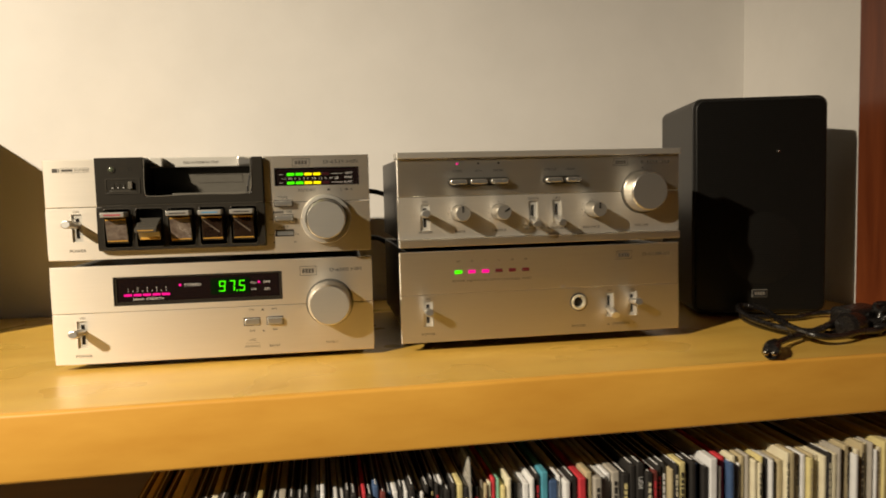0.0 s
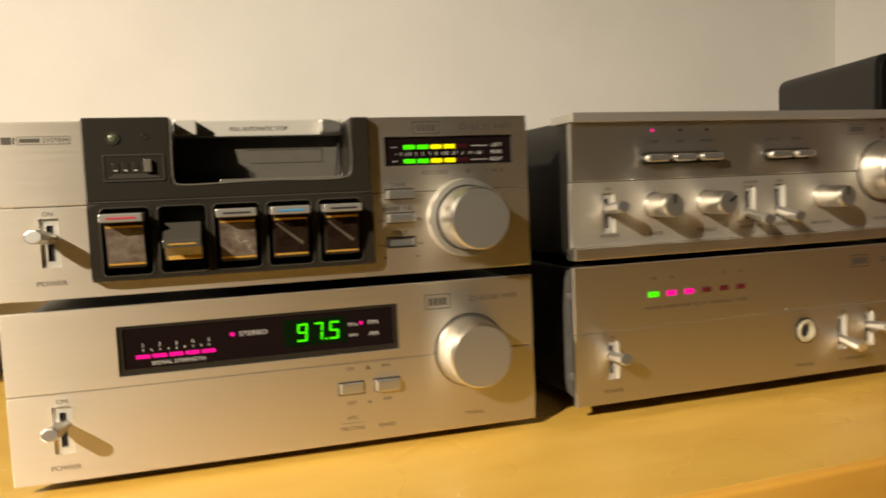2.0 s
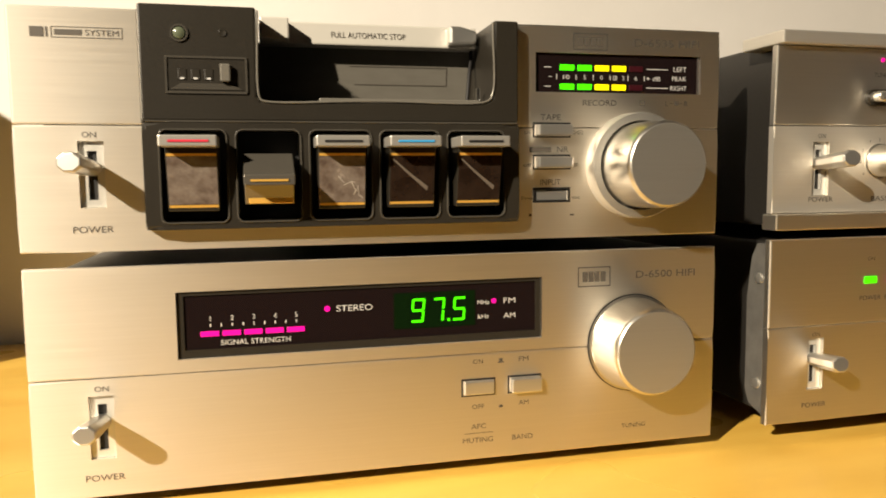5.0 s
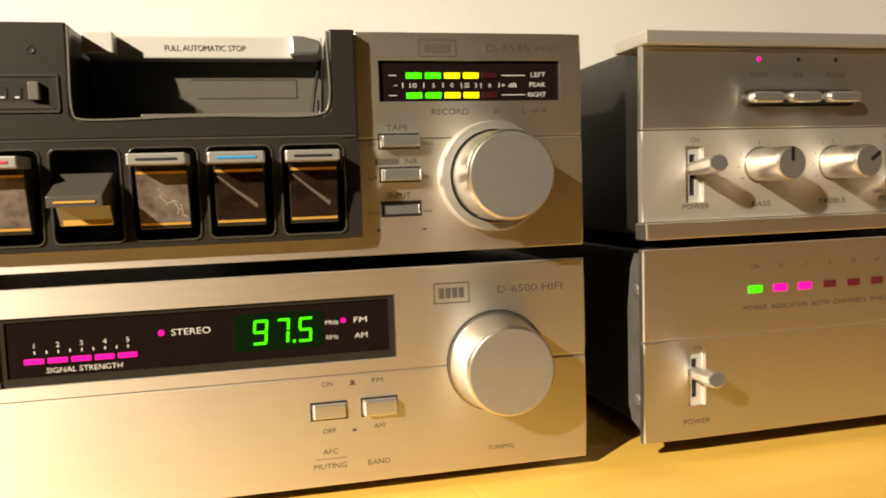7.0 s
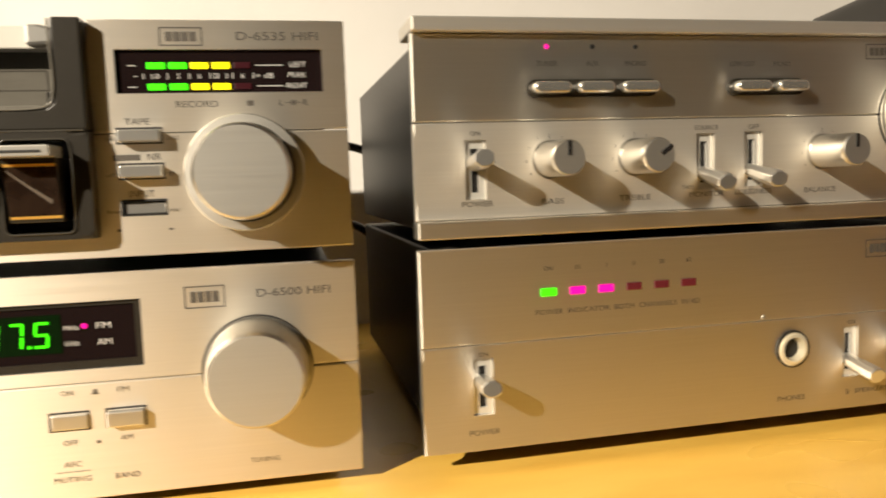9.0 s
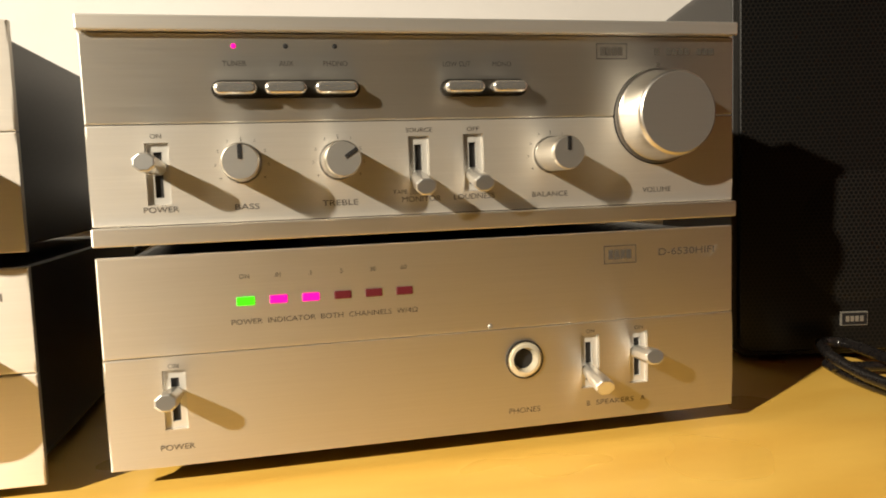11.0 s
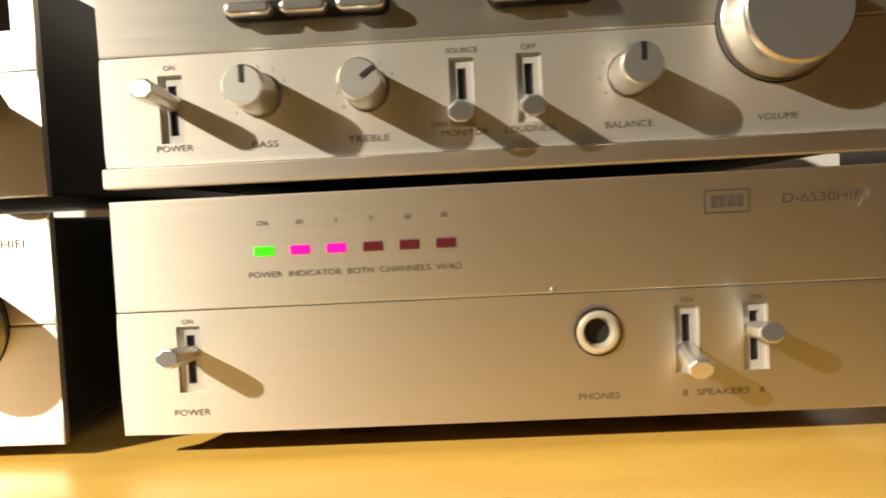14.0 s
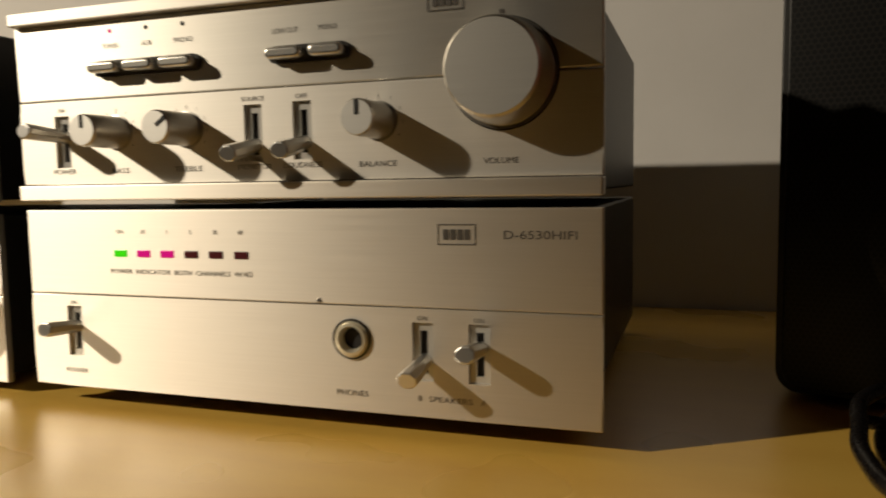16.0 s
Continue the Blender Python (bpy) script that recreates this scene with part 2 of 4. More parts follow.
def lettering(words, cx, cz, height, parent, material=None, width=None, y=-0.00015, turn=0.0, bold=-0.003):
    """Printed words with their middle at cx, cz on a front; height is that of the capitals."""
    key = (words, bold)
    if key not in FONTS:
        cu = bpy.data.curves.new("lettering", "FONT")
        cu.body, cu.size, cu.offset, cu.resolution_u = words, 1.0, bold, 3
        tmp = new("tmp", cu)
        me = bpy.data.meshes.new_from_object(tmp)
        bpy.data.objects.remove(tmp)
        co = np.array([v.co[:] for v in me.vertices])
        FONTS[key] = (me, co[:, 0].min(), co[:, 0].max(), co[:, 1].min(), co[:, 1].max())
    src, a, b, c, d = FONTS[key]
    me = src.copy()
    k = height / max(d - c, 0.3)
    kx = width / (b - a) if width else k
    for v in me.vertices:
        v.co = Vector(((v.co.x - (a + b) / 2) * kx, 0.0, (v.co.y - (c + d) / 2) * k))
    me.materials.clear()
    return part("lettering", me, material or M_INK, parent, at=pose(cx, y, cz, 0, turn, 0))


def bars(boxes, parent, material=None, y=-0.00015, name="printed_mark"):
    """Flat printed rectangles, as one mark."""
    bm = bmesh.new()
    for x0, x1, z0, z1 in boxes:
        bm.faces.new([bm.verts.new(p) for p in ((x0, y, z0), (x1, y, z0), (x1, y, z1), (x0, y, z1))])
    return part(name, bm, material or M_INK, parent)


def badge(x0, x1, z0, z1, parent, material=None, y=-0.00015):
    """A maker's badge: a thin frame round four plain bars."""
    w = 0.0004
    b = [(x0, x1, z1 - w, z1), (x0, x1, z0, z0 + w), (x0, x0 + w, z0 + w, z1 - w), (x1 - w, x1, z0 + w, z1 - w)]
    n, m = 4, (x1 - x0) * 0.13
    step = (x1 - x0 - 2 * m) / n
    h = (z1 - z0) * 0.25
    for i in range(n):
        b.append((x0 + m + i * step + step * 0.08, x0 + m + (i + 1) * step - step * 0.12, z0 + h, z1 - h))
    return bars(b, parent, material, y, "badge")


def toggle(parent, cx, cz, tip_x, tip_z, reach=0.0175, w=0.0082, h=0.0225):
    """A lever switch: bright frame in its opening, dark slit, flattened lever."""
    sw = part("switch", plate(cx - w / 2 + 0.0001, cx + w / 2 - 0.0001, cz - h / 2 + 0.0001, cz + h / 2 - 0.0001,
                              [(cx - 0.0015, cx + 0.0015, cz - 0.0086, cz + 0.0080)], 0.003, 0.0016, 0.0), M_SLOT, parent, "bright metal lever switch")
    # Near-black block: the shade inside the slit, put in as colour.
    part("slit", box(cx - 0.003, cx + 0.003, 0.0030, 0.0056, cz - 0.0095, cz + 0.0095), M_DARK, sw)
    bm = bmesh.new()
    n, rows = 8, []
    a, b = Vector((cx, 0.004, cz + (tip_z - cz) * 0.5)), Vector((tip_x, -reach, tip_z))
    axis = (b - a).normalized()
    right = Vector((1, 0, 0))
    right = (right - axis * right.dot(axis)).normalized()
    up = axis.cross(right)
    for s, rx, rz in ((0.0, 0.0030, 0.0027), (0.25, 0.0034, 0.0030), (0.72, 0.0042, 0.0034), (0.97, 0.0042, 0.0035), (1.0, 0.0039, 0.0032)):
        p = a.lerp(b, s)
        rows.append([bm.verts.new(p + right * rx * math.cos(2 * math.pi * (i + 0.5) / n) + up * rz * math.sin(2 * math.pi * (i + 0.5) / n)) for i in range(n)])
    for p, q in zip(rows, rows[1:]):
        for i in range(n):
            bm.faces.new((p[i], p[(i + 1) % n], q[(i + 1) % n], q[i]))
    bm.faces.new(rows[-1])
    bmesh.ops.recalc_face_normals(bm, faces=bm.faces)
    bmesh.ops.bevel(bm, geom=[e for e in bm.edges if len(e.link_faces) == 2 and e.calc_face_angle(0) > 0.3], offset=0.0004, segments=2, affect="EDGES", profile=0.5)
    part("lever", bm, M_SATIN, sw)
    return (cx - w / 2, cx + w / 2, cz - h / 2, cz + h / 2)


def slot_of(cx, cz, w=0.0082, h=0.0225):
    return (cx - w / 2, cx + w / 2, cz - h / 2, cz + h / 2)


def push_button(parent, x0, x1, z0, z1, out=0.005):
    b = part("push_button", box(x0 + 0.0007, x1 - 0.0002, -out, 0.004, z0 + 0.0003, z1 - 0.0006, 0.0004), M_SATIN, parent)
    # Near-black rim laid on the panel as the shaded gap round the button.
    part("button_gap_shade", plate(x0 - 0.0004, x1 + 0.0004, z0 - 0.0004, z1 + 0.0004, [(x0 + 0.0003, x1, z0 + 0.0001, z1 - 0.0003)], 0.002, -0.0001, 0.0), M_DARK, b)


def knob(parent, cx, cz, profile, face_r, mark=None, label=""):
    k = part("knob", turned(profile), M_KNOB, parent, label, at=pose(cx, 0, cz))
    y = profile[-2][1] if profile[-1][0] < 1e-6 else profile[-1][1]
    part("knob_face", turned([(face_r, y - 0.0001), (face_r - 0.0001, y - 0.0003), (0, y - 0.0003)]), M_FACE, k)
    rr = profile[0][0]
    if rr > 0.015:
        part("base_ring", turned([(rr + 0.0004, 0.0008), (rr + 0.0004, -0.0004), (rr + 0.0001, -0.0005), (rr - 0.0001, 0.0)]), M_DARK, k)
    if mark is not None:
        part("pointer", box(-0.0007, 0.0007, y - 0.0006, y - 0.0001, face_r * 0.15, face_r), M_DARK, k, at=pose(0, 0, 0, 0, mark, 0))
    return k


def foot(parent, x, y, z0, z1):
    part("foot", turned([(0.0, 0.0), (0.008, 0.0), (0.0075, z0 - z1), (0, z0 - z1)], 24), M_RUBBER, parent, at=pose(x, y, z1, -90, 0, 0))


def casing(parent, w, z0, z1, depth, inset=0.0085, bay=None, brackets=False):
    """The steel body behind a front; bay: x0, x1 and depth of a hollow left open at the front."""
    a, b, y0 = inset, w - inset, 0.0032
    plan = [(a, y0), (b, y0), (b, depth), (a, depth)] if not bay else [(a, y0), (bay[0], y0), (bay[0], bay[2]), (bay[1], bay[2]), (bay[1], y0), (b, y0), (b, depth), (a, depth)]
    bm = bmesh.new()
    f = bm.faces.new([bm.verts.new((x, y, z0 + 0.001)) for x, y in plan])
    r = bmesh.ops.extrude_face_region(bm, geom=[f])
    for v in r["geom"]:
        if isinstance(v, bmesh.types.BMVert):
            v.co.z = z1 - 0.0015
    bmesh.ops.recalc_face_normals(bm, faces=bm.faces)
    bmesh.ops.bevel(bm, geom=list(bm.edges), offset=0.001, segments=2, affect="EDGES", profile=0.5)
    part("casing", bm, M_CASE, parent, "black painted steel casing")
    for side in (0, 1) if brackets else ():
        outer, inner = (0.0022, inset + 0.0005) if side == 0 else (w - 0.0022, w - inset - 0.0005)
        bk = bmesh.new()
        f = bk.faces.new([bk.verts.new((outer, y, z)) for y, z in ((0.0031, z0 + 0.002), (0.0145, z0 + 0.006), (0.0172, z0 + 0.012), (0.0172, z1 - 0.026), (0.0145, z1 - 0.008), (0.011, z1 - 0.002), (0.0031, z1 - 0.002))])
        r = bmesh.ops.extrude_face_region(bk, geom=[f])
        for v in r["geom"]:
            if isinstance(v, bmesh.types.BMVert):
                v.co.x = inner
        bmesh.ops.recalc_face_normals(bk, faces=bk.faces)
        bracket = part("side_bracket", bk, M_ZINC, parent, "grey galvanised steel bracket")
        for z in (z0 + 0.016, z1 - 0.017):
            part("screw", turned([(0.0024, 0.0), (0.0022, -0.0008), (0.001, -0.0012), (0, -0.0012)], 16), M_SATIN, bracket,
                 at=pose(outer, 0.0095, z, 0, 0, -90 if side == 0 else 90))


# ---------------------------------------------------------------- the place
BACK, SIDE, EDGE, FRONT = 0.965, 0.588, 0.527, -3.0
LEFT, CEIL, GROUND = -2.7, 1.8, -0.75


def setting(name, bm, material, label, category):
    ob = part(name, bm, material)
    return tagged(ob, label, category, kind="structure")


setting("wall_back", box(LEFT, SIDE + 0.1, BACK, BACK + 0.12, GROUND, CEIL), M_WALL, "off-white plastered wall behind the shelf", "wall")
setting("wall_side", box(SIDE, SIDE + 0.1, 0.738, BACK, GROUND, CEIL), M_WALL, "off-white plastered return wall of the alcove", "wall")
setting("side_panel", box(SIDE - 0.002, SIDE + 0.03, 0.36, 0.738, GROUND, CEIL, 0.0015), M_SIDE, "red-brown varnished wooden side panel beside the shelf", "panel")
# Unseen walls, ceiling and floor, added to close the room and limit bounce.
setting("unseen_wall_right", box(SIDE + 0.03, SIDE + 0.1, FRONT, 0.738, GROUND, CEIL), M_ROOM, "unseen dark wall added to close the room with little bounce light", "wall")
setting("unseen_wall_left", box(LEFT - 0.1, LEFT, FRONT, BACK, GROUND, CEIL), M_ROOM, "unseen dark wall added to close the room with little bounce light", "wall")
setting("unseen_wall_front", box(LEFT, SIDE + 0.03, FRONT - 0.1, FRONT, GROUND, CEIL), M_ROOM, "unseen dark wall added to close the room with little bounce light", "wall")
setting("ceiling", box(LEFT, SIDE + 0.1, FRONT, BACK, CEIL, CEIL + 0.1), M_ROOM, "unseen dark ceiling added to close the room with little bounce light", "ceiling")
setting("floor", box(LEFT, SIDE + 0.1, FRONT, BACK, GROUND - 0.1, GROUND), M_FLOOR, "unseen dark brown floor added to close the room", "floor")

shelf = thing("shelf_unit", pose(0, 0, 0), "honey-coloured varnished wooden shelf carrying the stereo", "shelf")
part("shelf_board", box(-1.25, SIDE - 0.003, EDGE + 0.0042, BACK - 0.002, -0.0478, 0.0, 0.0004, 2), M_WOOD, shelf, "thick honey-coloured wooden board")
# Strip added before the board to carry the darker, shaded front colour.
edging = box(-1.25, SIDE - 0.003, EDGE, EDGE + 0.0040, -0.048, 0.0001)
bmesh.ops.subdivide_edges(edging, edges=[e for e in edging.edges if abs(e.verts[0].co.x - e.verts[1].co.x) > 1.0], cuts=70, use_grid_fill=True)
bmesh.ops.bevel(edging, geom=[e for e in edging.edges if e.calc_face_angle(0) > 1.0 and all(v.co.y < EDGE + 0.001 for v in e.verts) and abs(e.verts[0].co.z - e.verts[1].co.z) < 1e-5], offset=0.0026, segments=4, affect="EDGES", profile=0.5)
for v in edging.verts:  # the arris is planed by hand and not quite even
    if v.co.y < EDGE + 0.0035 and v.co.z > -0.003:
        v.co.z += 0.0007 * noise.noise((v.co.x * 14, 0.3, 0.0)) - 0.0004
        v.co.y += 0.0006 * noise.noise((v.co.x * 11, 4.3, 0.0))
for f in edging.faces:
    f.smooth = True
for e in edging.edges:
    e.smooth = e.calc_face_angle(0) < 0.7
part("shaded_front", edging, M_FRONT_SHADE, shelf, "added strip on the board's front, its shade put into a deeper orange")
part("lower_board", box(-1.25, SIDE - 0.003, EDGE + 0.006, BACK - 0.014, -0.445, -0.41, 0.0015), M_WOOD, shelf)
part("back_board", box(-1.25, SIDE - 0.003, BACK - 0.012, BACK - 0.002, -0.409, -0.049), M_CABINET, shelf, "dark brown back board")
part("end_board", box(-1.29, -1.252, EDGE, BACK - 0.002, GROUND, 0.0, 0.0015), M_WOOD, shelf)

# ---------------------------------------------------------------- tuner and cassette deck, left stack
STACK = pose(-0.2175, 0.648, 0, 0, 0, -1.45)
W = 0.2612
DEPTH = 0.225

tuner = thing("tuner", STACK, "silver brushed-aluminium stereo tuner with a lit green frequency display", "tuner", "stereo components")
T0, T1, TS = 0.0053, 0.0860, 0.0474
casing(tuner, W, T0, T1, DEPTH)
for fx in (0.03, W - 0.03):
    for fy in (0.03, DEPTH - 0.03):
        foot(tuner, fx, fy, 0.0, T0 + 0.001)
DISP = (0.0485, 0.1850, 0.0522, 0.0763)
part("front_panel_upper", plate(0, W, TS + 0.0002, T1, [DISP], 0.0032), M_PANEL, tuner)
tsl = slot_of(0.0226, 0.0300)
TB = [(0.1523, 0.1652, 0.0310, 0.0372), (0.1711, 0.1843, 0.0310, 0.0374)]
part("front_panel_lower", plate(0, W, T0, TS - 0.0002, [tsl], 0.0032), M_PANEL, tuner)
disp = part("display_window", box(DISP[0], DISP[1], 0.0016, 0.0030, DISP[2], DISP[3]), M_SMOKE, tuner, "smoked dark display window")
YD = 0.0014
M_FILTER = shader("green_filter", (0.003, 0.010, 0.0025), 0.12)
part("green_filter", box(0.1262, 0.1580, YD, 0.0016, 0.0585, 0.0722), M_FILTER, disp, "dark green filter behind the digits")
part("inner_frame", plate(DISP[0] + 0.0003, DISP[1] - 0.0003, DISP[2] + 0.0003, DISP[3] - 0.0003, [(DISP[0] + 0.0024, DISP[1] - 0.0024, DISP[2] + 0.0030, DISP[3] - 0.0016)], 0.0006, 0.0010, 0.0002), M_BLACK, disp)
for i in range(5):
    x = 0.0595 + i * 0.00755
    part("signal_led", box(x - 0.0032, x + 0.0032, YD - 0.0003, YD + 0.0001, 0.0598, 0.0617, 0.0002), M_PINK, disp, "lit magenta-red signal light")
    lettering(str(i + 1), x + 0.0003, 0.0662, 0.0018, disp, M_WHITEINK, y=YD)
    bars([(x + 0.0001, x + 0.0005, 0.0632, 0.0644)] + ([(x + 0.0039, x + 0.0043, 0.0632, 0.0644)] if i < 4 else []), disp, M_WHITEINK, YD, "scale_tick")
lettering("SIGNAL STRENGTH", 0.0755, 0.0573, 0.0019, disp, M_WHITEINK, 0.0245, YD)
lettering("STEREO", 0.1114, 0.0676, 0.0023, disp, M_WHITEINK, 0.0134, YD)
part("stereo_led", turned([(0.0011, 0.0), (0.0009, -0.0004), (0, -0.0006)], 20), M_PINK, disp, at=pose(0.1013, YD, 0.0677))
part("band_led", turned([(0.0010, 0.0), (0.0008, -0.0004), (0, -0.0006)], 20), M_PINK, disp, at=pose(0.1656, YD, 0.0676))
lettering("MHz", 0.1614, 0.0672, 0.0017, disp, M_WHITEINK, 0.0048, YD)
lettering("kHz", 0.1614, 0.0617, 0.0017, disp, M_WHITEINK, 0.0044, YD)
lettering("FM", 0.1720, 0.0675, 0.0021, disp, M_WHITEINK, 0.0048, YD)
lettering("AM", 0.1720, 0.0616, 0.0021, disp, M_WHITEINK, 0.0048, YD)

SEGMENTS = {"9": "abcdfg", "7": "abc", "5": "acdfg"}


def digit(ch, x0, x1, z0, z1, parent):
    """A seven-segment digit, leaning a little to the right."""
    w, t, zm = x1 - x0, 0.00095, (z0 + z1) / 2
    lean = lambda z: (z - z0) * 0.09
    flat = lambda z: [(x0 + 0.0004, z - t / 2), (x1 - 0.0012, z - t / 2), (x1 - 0.0012, z + t / 2), (x0 + 0.0004, z + t / 2)]
    up = lambda x, a, b: [(x, a + 0.0003), (x + t, a + 0.0003), (x + t, b - 0.0003), (x, b - 0.0003)]
    shapes = {"a": flat(z1 - t / 2), "g": flat(zm), "d": flat(z0 + t / 2), "f": up(x0, zm, z1), "b": up(x1 - t - 0.0008, zm, z1), "c": up(x1 - t - 0.0008, z0, zm), "e": up(x0, z0, zm)}
    for s in SEGMENTS[ch]:
        bm = bmesh.new()
        bm.faces.new([bm.verts.new((x + lean(z), YD - 0.0002, z)) for x, z in shapes[s]])
        part("digit_segment", bm, M_GREEN, parent, "lit green bar of a digit")


digit("9", 0.1324, 0.1384, 0.0607, 0.0699, disp)
digit("7", 0.1407, 0.1462, 0.0607, 0.0699, disp)
digit("5", 0.1487, 0.1545, 0.0607, 0.0699, disp)
part("decimal_point", box(0.1469, 0.1479, YD - 0.0002, YD, 0.0607, 0.0617), M_GREEN, disp)
push_button(tuner, *TB[0], 0.0012)
push_button(tuner, *TB[1], 0.0030)
toggle(tuner, 0.0226, 0.0300, 0.0205, 0.0330)
lettering("ON", 0.0230, 0.0438, 0.0019, tuner, width=0.0046)
lettering("POWER", 0.0229, 0.0121, 0.0022, tuner, width=0.0128)
lettering("ON", 0.1586, 0.0443, 0.0018, tuner, width=0.0040)
lettering("OFF", 0.1586, 0.0264, 0.0018, tuner, width=0.0048)
lettering("AFC", 0.1587, 0.0185, 0.0020, tuner, width=0.0058)
bars([(0.1530, 0.1645, 0.0157, 0.0159)], tuner)
lettering("MUTING", 0.1584, 0.0130, 0.0020, tuner, width=0.0122)
lettering("FM", 0.1773, 0.0443, 0.0018, tuner, width=0.0040)
lettering("AM", 0.1773, 0.0267, 0.0018, tuner, width=0.0040)
lettering("BAND", 0.1768, 0.0128, 0.0020, tuner, width=0.0085)
lettering("TUNING", 0.2250, 0.0133, 0.0018, tuner, width=0.0105)
bars([(0.1672, 0.1686, 0.0432, 0.0450), (0.1667, 0.1691, 0.0432, 0.0437)], tuner)
bars([(0.1672, 0.1686, 0.0254, 0.0264)], tuner)
badge(0.2001, 0.2141, 0.0715, 0.0795, tuner)
lettering("D-6500 HIFI", 0.2386, 0.0757, 0.0029, tuner, width=0.0265)
knob(tuner, 0.2244, 0.0478, [(0.0196, 0.001), (0.0196, -0.0008), (0.0187, -0.0009), (0.0183, -0.004), (0.0172, -0.017), (0.0168, -0.0185), (0.0160, -0.0192), (0, -0.0192)], 0.0160, label="large turned aluminium tuning knob")

deck = thing("cassette_deck", STACK, "silver and black cassette deck with piano keys standing on the tuner", "cassette deck", "stereo components")
D0, D1, DS = 0.0915, 0.1730, 0.1343
casing(deck, W, D0, D1, DEPTH, bay=(0.0400, 0.1743, 0.046))
for fx in (0.03, W - 0.03):
    for fy in (0.03, DEPTH - 0.03):
        foot(deck, fx, fy, T1 - 0.0016, D0 + 0.001)
HOUSE = (0.0405, 0.1738, 0.0985, 0.2)
METER = (0.1823, 0.2529, 0.1479, 0.1630)
part("front_panel_left", plate(0, HOUSE[0], DS + 0.0002, D1, [], 0.0032), M_PANEL, deck)
part("front_panel_right", plate(HOUSE[1], W, DS + 0.0002, D1, [METER], 0.0032), M_PANEL, deck)
part("front_panel_lower", plate(0, W, D0, DS - 0.0002, [HOUSE, slot_of(0.0236, 0.1177), (0.1815, 0.1962, 0.1059, 0.1109)], 0.0032), M_PANEL, deck)
OUT = -0.0055
HX0, HX1 = 0.0409, 0.1735
# upper housing with the cassette bay cut into it
upper = prism([(HX0, 0.1354), (HX1, 0.1354), (HX1, 0.1728), (0.1642, 0.1728), (0.1634, 0.1445), (0.1612, 0.1428), (0.0800, 0.1422), (0.0786, 0.1438), (0.0790, 0.1740), (HX0, 0.1740)], OUT, 0.044, 0.0008)
cut = (0.0490, 0.0757, 0.1446, 0.1570)
house = part("cassette_housing", upper, M_BLACK, deck, "black plastic housing of the cassette bay")
part("counter_frame", plate(cut[0], cut[1], cut[2], cut[3], [(cut[0] + 0.0007, cut[1] - 0.0007, cut[2] + 0.0007, cut[3] - 0.0007)], 0.0008, OUT - 0.0006, 0.0003), M_RIM, house)
part("counter_window", box(cut[0] + 0.0007, cut[1] - 0.0007, OUT - 0.0002, OUT + 0.0002, cut[2] + 0.0007, cut[3] - 0.0007), M_BLACK, house)
for i in range(3):
    x = 0.0545 + i * 0.0043
    part("counter_drum", box(x - 0.0015, x + 0.0015, OUT - 0.0004, OUT, 0.1490, 0.1528, 0.0003), M_BLACK, house)
    bars([(x - 0.0007, x + 0.0006, 0.1493, 0.1499)], house, M_WHITEINK, OUT - 0.0005, "counter_figure")
part("reset_button", box(0.0668, 0.0702, OUT - 0.0026, OUT, 0.1485, 0.1545, 0.0005), M_LID, house, "dark grey reset button")
part("counter_sill", prism([(cut[0] + 0.0014, cut[2] + 0.0013), (cut[1] - 0.0014, cut[2] + 0.0013), (cut[1] - 0.0060, cut[2] + 0.0034), (cut[0] + 0.0050, cut[2] + 0.0034)], OUT - 0.0005, OUT, 0.0001), M_RIM, house)
part("record_lamp", turned([(0.0021, 0.0), (0.0019, -0.0008), (0.001, -0.0013), (0, -0.0014)], 24), M_OFFGREEN, house, "unlit indicator lamp", at=pose(0.0540, OUT, 0.1645))
part("sensor_dimple", turned([(0.0014, 0.0), (0.0012, -0.0004), (0, -0.0002)], 20), M_BLACK, house, at=pose(0.0680, OUT, 0.1650))
# Grey tube drawn as the bright highlight along the bay's edge.
tube([(0.0795, OUT - 0.0002, 0.1728), (0.0794, OUT - 0.0002, 0.1440), (0.0804, OUT - 0.0002, 0.1426), (0.1200, OUT - 0.0002, 0.1429), (0.1606, OUT - 0.0002, 0.1432), (0.1628, OUT - 0.0002, 0.1448), (0.1636, OUT - 0.0002, 0.1720)], 0.0004, house, "bay_edge_highlight", M_LID)
# Thin paler tube drawn as the highlight between upper and lower housing.
tube([(HX0 + 0.0010, OUT - 0.0006, 0.1353), (0.1060, OUT - 0.0006, 0.1353), (HX1 - 0.0010, OUT - 0.0006, 0.1353)], 0.00035, house, "seam_highlight", M_RIM)
part("lamp_ring", turned([(0.0030, 0.0), (0.0029, -0.0006), (0.0023, -0.0006), (0.0022, 0.0)], 28), M_RIM, house, at=pose(0.0540, OUT, 0.1645))
# cassette lid lying back in the bay, its silver strip on top
lid = bmesh.new()
q = [(0.0796, 0.0285, 0.1432), (0.1626, 0.0285, 0.1432), (0.1632, 0.0235, 0.1668), (0.0794, 0.0235, 0.1668)]
vs = [lid.verts.new(p) for p in q] + [lid.verts.new((x, y + 0.006, z - 0.002)) for x, y, z in q]
for f in ((0, 1, 2, 3), (7, 6, 5, 4), (0, 4, 5, 1), (1, 5, 6, 2), (2, 6, 7, 3), (3, 7, 4, 0)):
    lid.faces.new([vs[i] for i in f])
lid_ob = part("cassette_lid", lid, M_LID, deck, "smoky grey cassette lid")
slope = math.degrees(math.atan2(0.0235 - 0.0285, 0.1668 - 0.1432))
lidface = pose(0.1200, 0.0285, 0.1432, -slope, 0, 0)
